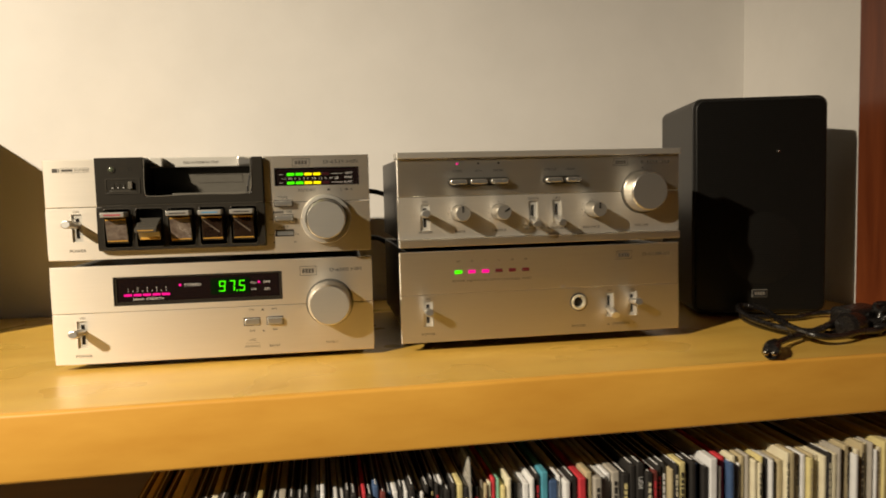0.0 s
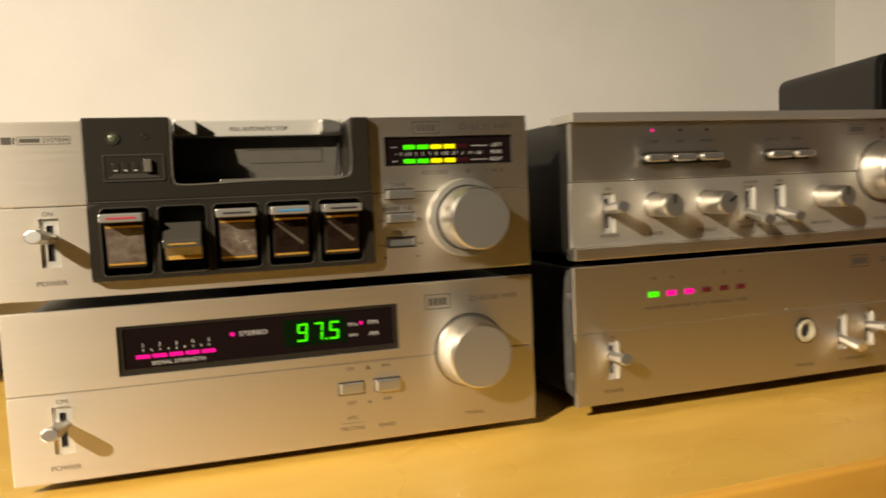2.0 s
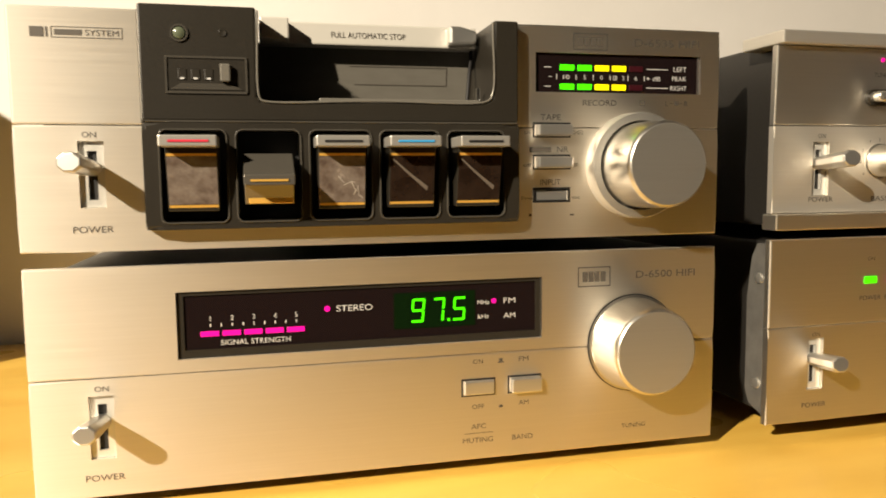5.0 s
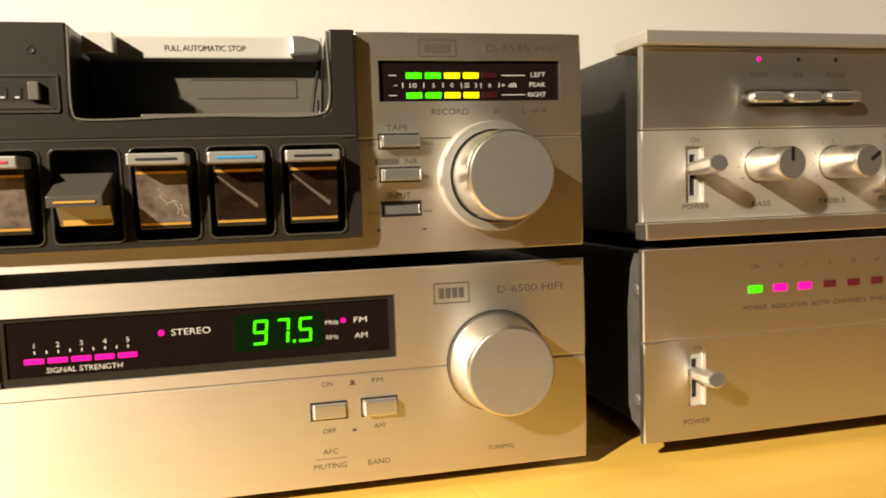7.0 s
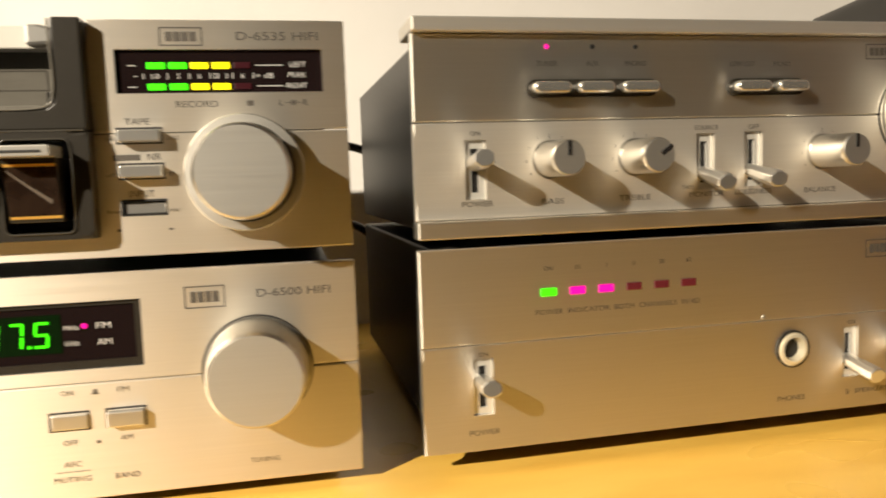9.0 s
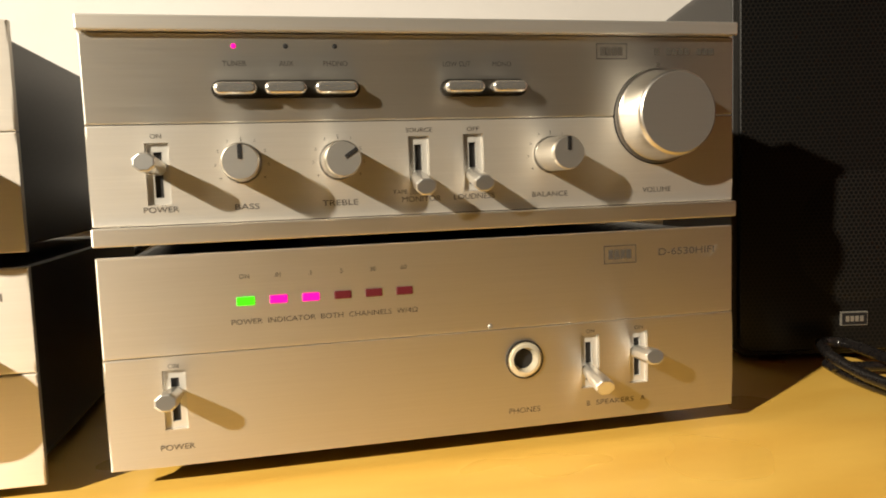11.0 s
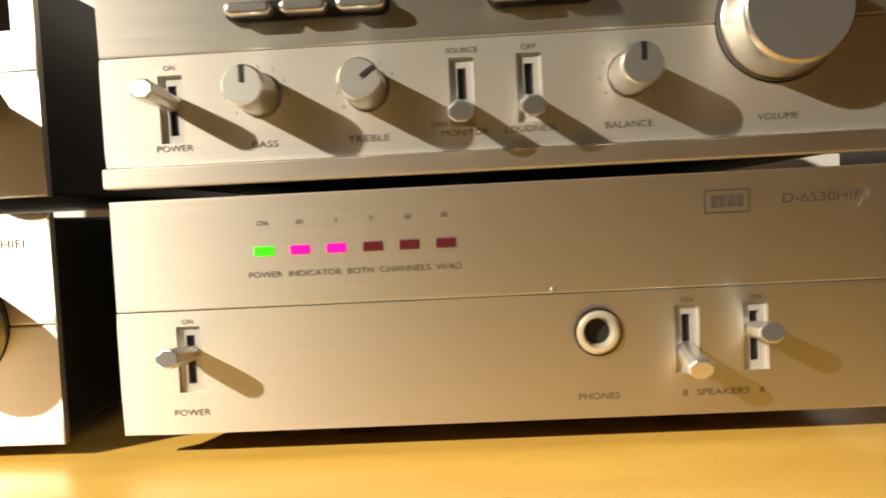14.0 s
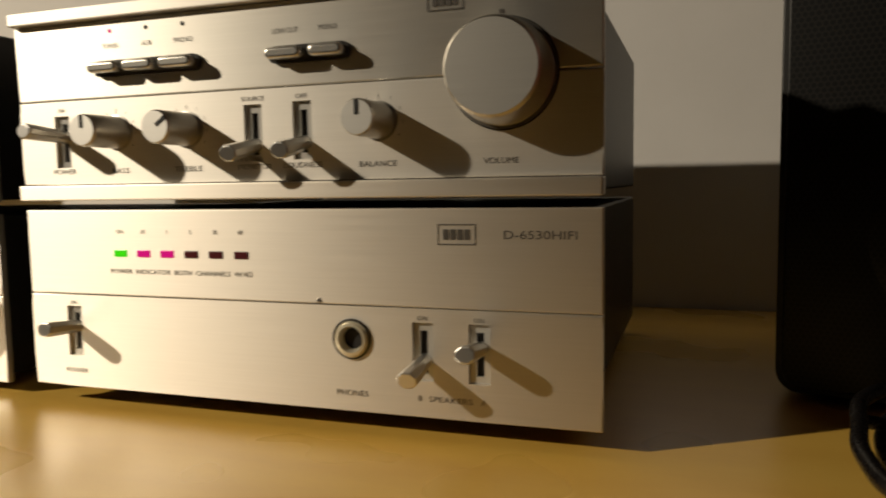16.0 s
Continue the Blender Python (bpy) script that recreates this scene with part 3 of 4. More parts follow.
groove = [(-0.006, 0.0335, 0.0166, 0.0169), (-0.004, 0.0335, 0.0096, 0.0099), (0.0332, 0.0335, 0.0096, 0.0169)]
g = bars(groove, lid_ob, M_INK, -0.0002, "groove")
g.matrix_basis = lidface
part("strip", box(0.0800, 0.1634, 0.0165, 0.026, 0.1660, 0.1742, 0.0006), M_STRIP, deck, "silver strip along the cassette lid")
lettering("FULL AUTOMATIC STOP", 0.1208, 0.1698, 0.0021, deck, width=0.0285, y=0.0163)
part("strip_end", box(0.0802, 0.0906, 0.0085, 0.0166, 0.1664, 0.1740, 0.0006), M_STRIP, deck)
part("lid_catch", prism([(0.1512, 0.1662), (0.1620, 0.1668), (0.1626, 0.1720), (0.1560, 0.1738), (0.1512, 0.1738)], 0.0110, 0.0166, 0.0012), M_SATIN, deck, "bright metal catch")
tube([(0.1632, 0.0240, 0.1700), (0.1622, 0.0200, 0.1640), (0.1600, 0.0150, 0.1550), (0.1582, 0.0120, 0.1445)], 0.0007, deck, "hinge_arm", M_DARK)
part("hinge_pin", box(0.1594, 0.1608, 0.0020, 0.0040, 0.1436, 0.1492, 0.0004), M_CHROME, deck)
part("bay_sill", box(0.1000, 0.1592, -0.0030, 0.0015, 0.1424, 0.1441, 0.0005), M_LID, deck)
# lower housing with five piano keys
KEY_X = [0.0487 + i * 0.0249 for i in range(5)]
KW = 0.0165
wells = [(x - 0.0022, x + KW + 0.0026, 0.1012, 0.1322) for x in KEY_X]
low = part("key_housing", plate(HX0, HX1, 0.0987, 0.1350, wells, 0.012, OUT - 0.0006, 0.0014), M_BLACK, deck, "black plastic key housing")
# Near-black sheet behind the keys, standing in for the shade in the wells.
part("key_well_shade", box(HX0 + 0.001, HX1 - 0.001, 0.0045, 0.0075, 0.0995, 0.1342), M_DARK, low)


def rim_ring(x0, x1, z0, z1, r=0.0022, w=0.0007, n=6):
    """A rounded bead round an opening with rounded corners, lying on the housing."""
    y, bm, path = OUT - 0.0006, bmesh.new(), []
    for cx, cz, a0 in ((x1 - r, z0 + r, -90), (x1 - r, z1 - r, 0), (x0 + r, z1 - r, 90), (x0 + r, z0 + r, 180)):
        path += [(cx, cz, radians(a0 + 90 * k / n)) for k in range(n + 1)]
    rings = [[bm.verts.new((cx + (r + u) * math.cos(a), y - v, cz + (r + u) * math.sin(a))) for u, v in ((0, -0.001), (0, 0.0003), (w * 0.3, 0.0006), (w * 0.7, 0.0006), (w, 0.0003), (w, -0.0002))] for cx, cz, a in path]
    for k, ring in enumerate(rings):
        nxt = rings[(k + 1) % len(rings)]
        for j in range(len(ring) - 1):
            bm.faces.new((ring[j], nxt[j], nxt[j + 1], ring[j + 1]))
    bmesh.ops.recalc_face_normals(bm, faces=bm.faces)
    return bm


for wl in wells:
    part("well_rim", rim_ring(*wl), M_RIM, low)
INLAY = [M_RED, M_GOLD, M_DARK, M_BLUE, M_DARK]


def key_piece(x0, x1, sec, material, parent, name, label="", bevel=0.0003):
    """A solid with the section sec in y and z, from x0 to x1."""
    bm = bmesh.new()
    f = bm.faces.new([bm.verts.new((x0, y, z)) for y, z in sec])
    r = bmesh.ops.extrude_face_region(bm, geom=[f])
    for v in r["geom"]:
        if isinstance(v, bmesh.types.BMVert):
            v.co.x = x1
    bmesh.ops.recalc_face_normals(bm, faces=bm.faces)
    if bevel:
        bmesh.ops.bevel(bm, geom=list(bm.edges), offset=bevel, segments=2, affect="EDGES", profile=0.5)
    return part(name, bm, material, parent, label)


for i, x in enumerate(KEY_X):
    if i == 1:  # pressed down
        key = key_piece(x, x + KW, [(-0.0225, 0.1136), (-0.0225, 0.1170), (-0.004, 0.1245), (0.004, 0.1245), (0.004, 0.1070), (-0.008, 0.1070), (-0.012, 0.1136)], M_SMOKEMETAL, deck, "piano_key", "pressed play key")
        part("gold_front", box(x + 0.0012, x + KW - 0.0002, -0.0093, -0.0080, 0.1072, 0.1134, 0.0003), M_GOLD, key)
        part("inlay", box(x + 0.0022, x + KW - 0.0022, -0.0229, -0.0224, 0.1148, 0.1155), M_GOLD, key)
        continue
    key = key_piece(x, x + KW, [(-0.0125, 0.1255), (-0.0125, 0.1262), (0.004, 0.1262), (0.004, 0.1050), (-0.0085, 0.1050)], M_BLACK, deck, "piano_key", "piano key with a brown mirror front")
    cap = part("key_cap", box(x - 0.0011, x + KW + 0.0005, -0.0205, -0.006, 0.1262, 0.1300, 0.0005), M_CAP, key, "bright metal key cap")
    part("inlay", box(x + 0.0018, x + KW - 0.0022, -0.0208, -0.0200, 0.1277, 0.1284), INLAY[i], cap)
    fr = [(-0.0129, 0.1243), (-0.0089, 0.1062)]
    at = lambda s: tuple(a + (b - a) * s for a, b in zip(*fr))
    for s0, s1, mat, nm in ((0.0, 0.05, M_GOLD, "gold_line"), (0.06, 0.94, M_KEYWORN if i in (0, 2) else M_KEYGLASS, "mirror_front"), (0.95, 1.0, M_GOLD, "gold_line")):
        (ya, za), (yb, zb) = at(s0), at(s1)
        key_piece(x + 0.0003, x + KW - 0.0003, [(ya, za), (yb, zb), (yb + 0.0008, zb), (ya + 0.0008, za)], mat, key, nm, bevel=0.0)
    if i == 2:  # scratches in the mirror plate
        for u, v, ln, turn in ((0.0078, 0.50, 0.0030, 50), (0.0100, 0.58, 0.0026, -20), (0.0122, 0.64, 0.0034, 65), (0.0128, 0.74, 0.0024, -55), (0.0138, 0.70, 0.0030, 80), (0.0118, 0.55, 0.0018, 15), (0.0146, 0.83, 0.0022, 35)):
            y, z = at(v)
            part("scratch", box(-ln / 2, ln / 2, -0.00004, 0.00004, -0.00014, 0.00014), M_SCRATCH, key, "pale scratch", at=pose(x + u, y - 0.00008, z, 12.5, 0, 0) @ pose(0, 0, 0, 0, turn, 0))
    if i in (3, 4):
        # A pale tapering streak that slants down across the plate.
        sc = bmesh.new()
        pts = [(0.0008, 0.12), (0.0014, 0.11), (0.0070, 0.37), (0.0140, 0.66), (0.0136, 0.74), (0.0124, 0.68), (0.0060, 0.38)]
        sc.faces.new([sc.verts.new((x + u, at(v)[0] - 0.00008, at(v)[1])) for u, v in pts])
        bmesh.ops.recalc_face_normals(sc, faces=sc.faces)
        part("plate_streak", sc, M_STREAK, key, "pale slanting streak")

meter = part("level_meter", box(METER[0], METER[1], 0.0014, 0.0030, METER[2], METER[3]), M_SMOKE, deck, "smoked level meter window with lit bars")
YM = 0.0012
for row, z in enumerate((0.1575, 0.1502)):
    for i in range(5):
        x = 0.1956 + i * 0.0073
        mat = (M_GREEN, M_GREEN, M_YELLOW, M_YELLOW, M_OFFDARK)[i]
        part("meter_led", box(x - 0.0030, x + 0.0030, YM - 0.0003, YM + 0.0001, z - 0.0011, z + 0.0011, 0.0002), mat, meter)
    bars([(0.1862, 0.1890, z - 0.0001, z + 0.0002)], meter, M_WHITEINK, YM, "meter_line")
    bars([(0.2295, 0.2390, z - 0.0001, z + 0.0002)], meter, M_WHITEINK, YM, "meter_line")
for wds, x, w in (("10", 0.1953, 0.0026), ("5", 0.2030, None), ("0", 0.2101, None), ("3", 0.2194, None), ("6", 0.2249, None), ("+ dB", 0.2325, 0.0062)):
    lettering(wds, x, 0.1539, 0.0017, meter, M_WHITEINK, w, YM)
bars([(0.1880, 0.1894, 0.1538, 0.1540)] + [(x, x + 0.0003, 0.1529, 0.1549) for x in (0.1912, 0.1992, 0.2065, 0.2136, 0.2213, 0.2284)], meter, M_WHITEINK, YM, "meter_scale")
bars([(0.2150, 0.2167, 0.1531, 0.1533), (0.2150, 0.2167, 0.1545, 0.1547), (0.2150, 0.2152, 0.1533, 0.1545), (0.2158, 0.2160, 0.1533, 0.1545), (0.2165, 0.2167, 0.1533, 0.1545)], meter, M_WHITEINK, YM, "meter_symbol")
lettering("LEFT", 0.2443, 0.1578, 0.0018, meter, M_WHITEINK, 0.0058, YM)
lettering("PEAK", 0.2440, 0.1541, 0.0018, meter, M_WHITEINK, 0.0064, YM)
lettering("RIGHT", 0.2437, 0.1503, 0.0018, meter, M_WHITEINK, 0.0072, YM)
badge(0.1975, 0.2119, 0.1641, 0.1705, deck)
lettering("D-6535 HIFI", 0.2376, 0.1675, 0.0029, deck, width=0.0283)
for z0, words in ((0.1309, "TAPE"), (0.1186, None), (0.1059, "INPUT")):
    push_button(deck, 0.1815, 0.1962, z0, z0 + 0.0050, -0.0009 if words == "INPUT" else 0.0046)
    if words:
        lettering(words, 0.1884, z0 + 0.0074, 0.0022, deck, width=0.0018 * 4.6)
bars([(0.1798, 0.1886, 0.1249, 0.1269)], deck)
lettering("NR", 0.1934, 0.1260, 0.0022, deck, width=0.0046)
for wds, x, z in (("LH", 0.1789, 0.1325), ("CrO2", 0.1996, 0.1325), ("off", 0.1789, 0.1200), ("on", 0.1987, 0.1200), ("line", 0.1787, 0.1073), ("mic", 0.1990, 0.1073)):
    lettering(wds, x, z, 0.0014, deck, width=0.0011 * len(wds))
bars([(0.1795, 0.1806, 0.1002, 0.1012)], deck)
bars([(0.1966, 0.1982, 0.1002, 0.1008)], deck)
lettering("RECORD", 0.2088, 0.1440, 0.0022, deck, width=0.0142)
bars([(0.2259, 0.2281, 0.1432, 0.1450)], deck)
lettering("L", 0.2378, 0.1441, 0.0020, deck)
lettering("R", 0.2464, 0.1441, 0.0020, deck)
bars([(0.2392, 0.2450, 0.1440, 0.1442), (0.2413, 0.2429, 0.1433, 0.1449)], deck)
level = knob(deck, 0.2241, 0.1195, [(0.0166, 0.001), (0.0166, -0.0080), (0.0160, -0.0245), (0.0157, -0.0256), (0.0150, -0.0262), (0, -0.0262)], 0.0150, label="stepped double record-level knob")
part("outer_ring", turned([(0.0173, 0.001), (0.0173, -0.0058), (0.0175, -0.0062), (0.0202, -0.0060), (0.0207, -0.0052), (0.0209, 0.001)]), M_FACE, level, "outer ring for the other channel")
toggle(deck, 0.0236, 0.1177, 0.0205, 0.1215)
lettering("ON", 0.0233, 0.1311, 0.0019, deck, width=0.0044)
lettering("POWER", 0.0233, 0.0991, 0.0022, deck, width=0.0128)
bars([(0.0070, 0.0112, 0.1630, 0.1662), (0.0118, 0.0124, 0.1630, 0.1662), (0.0134, 0.0354, 0.1662, 0.1664), (0.0134, 0.0354, 0.1628, 0.1630), (0.0134, 0.0136, 0.1630, 0.1662), (0.0352, 0.0354, 0.1630, 0.1662), (0.0144, 0.0228, 0.1637, 0.1655)], deck)
lettering("SYSTEM", 0.0291, 0.1646, 0.0019, deck, width=0.0104)

# ---------------------------------------------------------------- preamplifier and power amplifier, right stack
STACK2 = pose(0.067, 0.6368, 0)
V = 0.2572

amp = thing("power_amplifier", STACK2, "silver brushed-aluminium power amplifier with a row of indicator lights", "amplifier", "stereo components")
A0, A1, AS = 0.0087, 0.0880, 0.0505
casing(amp, V, A0, A1, DEPTH + 0.008, brackets=True)
for fx in (0.03, V - 0.03):
    for fy in (0.03, DEPTH - 0.03):
        foot(amp, fx, fy, 0.0, A0 + 0.001)
ASW = [(0.0241, 0.0340, 0.0229, 0.0373), (0.1901, 0.0338, 0.1897, 0.0268), (0.2123, 0.0340, 0.2115, 0.0374)]
part("front_panel_upper", plate(0, V, AS + 0.0002, A1, [], 0.0032), M_AMP, amp)
part("front_panel_lower", plate(0, V, A0, AS - 0.0002, [slot_of(a, b) for a, b, _, _ in ASW] + [(0.1557, 0.1661, 0.0322, 0.0426)], 0.0032), M_AMP, amp)
for a, b, c, d in ASW:
    toggle(amp, a, b, c, d, 0.0160)
for i in range(6):
    x = 0.0515 + i * 0.01213
    mat = (M_GREEN, M_PINK, M_PINK, M_OFF, M_OFF, M_OFF)[i]
    part("indicator_led", box(x - 0.0033, x + 0.0033, -0.0004, 0.001, 0.0677, 0.0708, 0.0003), mat, amp, ("lit green light", "lit magenta-red light", "unlit dark red light")[0 if i == 0 else 1 if i < 3 else 2])
    lettering(("ON", ".01", ".1", "5", "30", "60")[i], x, 0.0786, 0.0017, amp)
lettering("POWER  INDICATOR  BOTH  CHANNELS  W/4\u03a9", 0.0815, 0.0615, 0.0021, amp, width=0.0710)
badge(0.1969, 0.2116, 0.0745, 0.0822, amp)
lettering("D-6530HIFI", 0.2351, 0.0784, 0.0030, amp, width=0.0262)
ph = part("headphone_socket", turned([(0.0078, 0.0), (0.0078, -0.0008), (0.0066, -0.0010), (0.0064, -0.0018), (0.0052, -0.0020), (0.0043, 0.0008), (0.0038, 0.0045), (0, 0.0045)]), M_SOCKET, amp, "headphone socket with a bright ring", at=pose(0.1609, 0, 0.0374))
part("socket_ring", turned([(0.0080, 0.0002), (0.0080, -0.0009), (0.0073, -0.0011), (0.0073, -0.0007)]), M_BLACK, ph)
# Near-black disc painted in as the shade down the socket.
part("socket_hole_shade", turned([(0.0041, 0.0014), (0, 0.0014)], 32), M_DARK, ph)
lettering("PHONES", 0.1606, 0.0160, 0.0022, amp, width=0.0134)
lettering("B", 0.1889, 0.0160, 0.0021, amp)
lettering("SPEAKERS", 0.2010, 0.0160, 0.0021, amp, width=0.0172)
lettering("A", 0.2138, 0.0160, 0.0021, amp)
lettering("ON", 0.1902, 0.0468, 0.0017, amp, width=0.0038)
lettering("ON", 0.2123, 0.0468, 0.0017, amp, width=0.0038)
lettering("ON", 0.0241, 0.0468, 0.0017, amp, width=0.0038)
lettering("POWER", 0.0240, 0.0160, 0.0021, amp, width=0.0122)
for sx, sz, sl, sa in ((0.2475, 0.0775, 0.0060, 62), (0.2492, 0.0785, 0.0034, 70), (0.2440, 0.0760, 0.0022, 40)):
    sc = bars([(-sl / 2, sl / 2, -0.00007, 0.00007)], amp, M_SLOT, 0.0, "scratch")
    sc.matrix_basis = pose(sx, -0.0002, sz, 0, -sa, 0)
part("screw", turned([(0.0011, 0.0), (0.0009, -0.0004), (0, -0.0005)], 12), M_SATIN, amp, at=pose(0.1470, 0, 0.0520))

pre = thing("preamplifier", STACK2, "silver brushed-aluminium preamplifier with knobs and levers standing on the power amplifier", "amplifier", "stereo components")
P0, P1, PS = 0.0922, 0.1735, 0.1355
casing(pre, V, P0, P1 - 0.001, DEPTH + 0.008)
for fx in (0.03, V - 0.03):
    for fy in (0.03, DEPTH - 0.03):
        foot(pre, fx, fy, A1 - 0.0016, P0 + 0.001)
PSW = [(0.0235, 0.1177, 0.0217, 0.1216), (0.1200, 0.1182, 0.1191, 0.1096), (0.1420, 0.1186, 0.1415, 0.1102)]
PB = [(0.0448, 0.0606, 0.1450, 0.1500), (0.0626, 0.0784, 0.1450, 0.1500), (0.0808, 0.0972, 0.1450, 0.1500), (0.1300, 0.1462, 0.1450, 0.1500), (0.1486, 0.1634, 0.1450, 0.1500)]
tilt = pose(0, 0.0, PS + 0.0002, 1.5, 0, 0)
part("front_panel_upper", plate(0, V, 0, 0.1676 - PS, [], 0.0030), M_PANEL_FINE, pre, at=tilt)
part("front_panel_lower", plate(0, V, 0.0992, PS - 0.0002, [slot_of(a, b) for a, b, _, _ in PSW], 0.0032), M_SILVER, pre)
part("top_lip", box(0, V, -0.0042, 0.0220, 0.1682, P1, 0.0006), M_SILVER, pre, "overhanging metal lip")
part("bottom_lip", box(0, V, -0.0030, 0.0060, P0, 0.0988, 0.0006), M_PANEL, pre)
for a, b, c, d in PSW:
    toggle(pre, a, b, c, d, 0.0190 if a < 0.05 else 0.0170)


def pill(x0, x1, z0, z1, y0, y1, soft=0.0):
    r, zc, n = (z1 - z0) / 2, (z0 + z1) / 2, 8
    arc = [(x1 - r + r * math.sin(math.pi * i / n), zc - r * math.cos(math.pi * i / n)) for i in range(n + 1)]
    arc += [(x0 + r - r * math.sin(math.pi * i / n), zc + r * math.cos(math.pi * i / n)) for i in range(n + 1)]
    bm = prism(arc, y0, y1)
    bmesh.ops.remove_doubles(bm, verts=bm.verts, dist=1e-6)
    if soft:
        rim = [e for e in bm.edges if all(abs(v.co.y - y0) < 1e-7 for v in e.verts)]
        bmesh.ops.bevel(bm, geom=rim, offset=soft, segments=3, affect="EDGES", profile=0.5)
        for f in bm.faces:
            f.smooth = len(f.verts) == 4
    return bm


for x0, x1 in ((0.0440, 0.0980), (0.1292, 0.1642)):
    part("button_bezel", pill(x0, x1, 0.1442, 0.1508, -0.0022, 0.004), M_BLACK, pre)
for b in PB:
    part("push_button", pill(b[0] + 0.0003, b[1] - 0.0004, b[2] + 0.0003, b[3] - 0.0003, -0.0075, 0.002, 0.0012), M_BUTTON, pre, "bright oblong push button")
for i, x in enumerate((0.0525, 0.0711, 0.0892)):
    part("source_led", turned([(0.0010, 0.0002), (0.0009, -0.0002), (0, -0.0004)], 16), M_PINK if i == 0 else M_DARK, pre, at=pose(x, -0.0007, 0.1633))
    lettering(("TUNER", "AUX", "PHONO")[i], x, 0.1570, 0.0019, pre, width=(0.0085, 0.0052, 0.0090)[i], y=-0.0008)
lettering("LOW CUT", 0.1362, 0.1568, 0.0019, pre, width=0.0110, y=-0.0008)
lettering("MONO", 0.1545, 0.1568, 0.0019, pre, width=0.0076, y=-0.0008)
badge(0.1946, 0.2082, 0.1586, 0.1650, pre, y=-0.0009)
for i in (0, 2, 3, 4, 5, 7, 8, 9):
    bars([(0.2205 + i * 0.0028, 0.2226 + i * 0.0028, 0.1604, 0.1630)], pre, y=-0.0009)
bars([(0.2212, 0.2230, 0.1558, 0.1572)], pre, y=-0.0008)
for x, mark in ((0.0532, 0.0), (0.0888, 55.0), (0.1744, 0.0)):
    knob(pre, x, 0.1208, [(0.0074, 0.0005), (0.0074, -0.0006), (0.0068, -0.0007), (0.0066, -0.0180), (0.0065, -0.0190), (0.0061, -0.0196), (0, -0.0196)], 0.0061, mark)
    for k in range(-4, 5):
        if k == 0:
            bars([(x - 0.00012, x + 0.00012, 0.1288, 0.1306)], pre)
            continue
        a = math.radians(k * 31)
        lettering(str(abs(k)), x + 0.0096 * math.sin(a), 0.1208 + 0.0096 * math.cos(a), 0.0011, pre)
knob(pre, 0.2222, 0.1355, [(0.0196, 0.001), (0.0196, -0.0016), (0.0186, -0.0018), (0.0184, -0.003), (0.0171, -0.0150), (0.0168, -0.0160), (0.0160, -0.0167), (0, -0.0167)], 0.0160, label="large turned aluminium volume knob")
lettering("ON", 0.0235, 0.1313, 0.0017, pre, width=0.0038)
lettering("POWER", 0.0239, 0.1048, 0.0021, pre, width=0.0122)
lettering("BASS", 0.0542, 0.1047, 0.0021, pre, width=0.0088)
lettering("TREBLE", 0.0887, 0.1048, 0.0021, pre, width=0.0136)
lettering("SOURCE", 0.1203, 0.1317, 0.0017, pre, width=0.0104)
lettering("OFF", 0.1420, 0.1317, 0.0017, pre, width=0.0050)
lettering("TAPE", 0.1120, 0.1080, 0.0015, pre, width=0.0055)
lettering("MONITOR", 0.1204, 0.1050, 0.0021, pre, width=0.0154)
lettering("LOUDNESS", 0.1419, 0.1052, 0.0021, pre, width=0.0168)
lettering("BALANCE", 0.1737, 0.1049, 0.0021, pre, width=0.0152)
lettering("VOLUME", 0.2213, 0.1050, 0.0021, pre, width=0.0130)

# ---------------------------------------------------------------- loudspeakers


def rounded_rect(w, z0, z1, r, n=6):
    pts = []
    for cx, cz, a0 in ((w - r, z0 + r, -90), (w - r, z1 - r, 0), (r, z1 - r, 90), (r, z0 + r, 180)):
        pts += [(cx + r * math.cos(math.radians(a0 + 90 * i / n)), cz + r * math.sin(math.radians(a0 + 90 * i / n))) for i in range(n + 1)]
    return pts


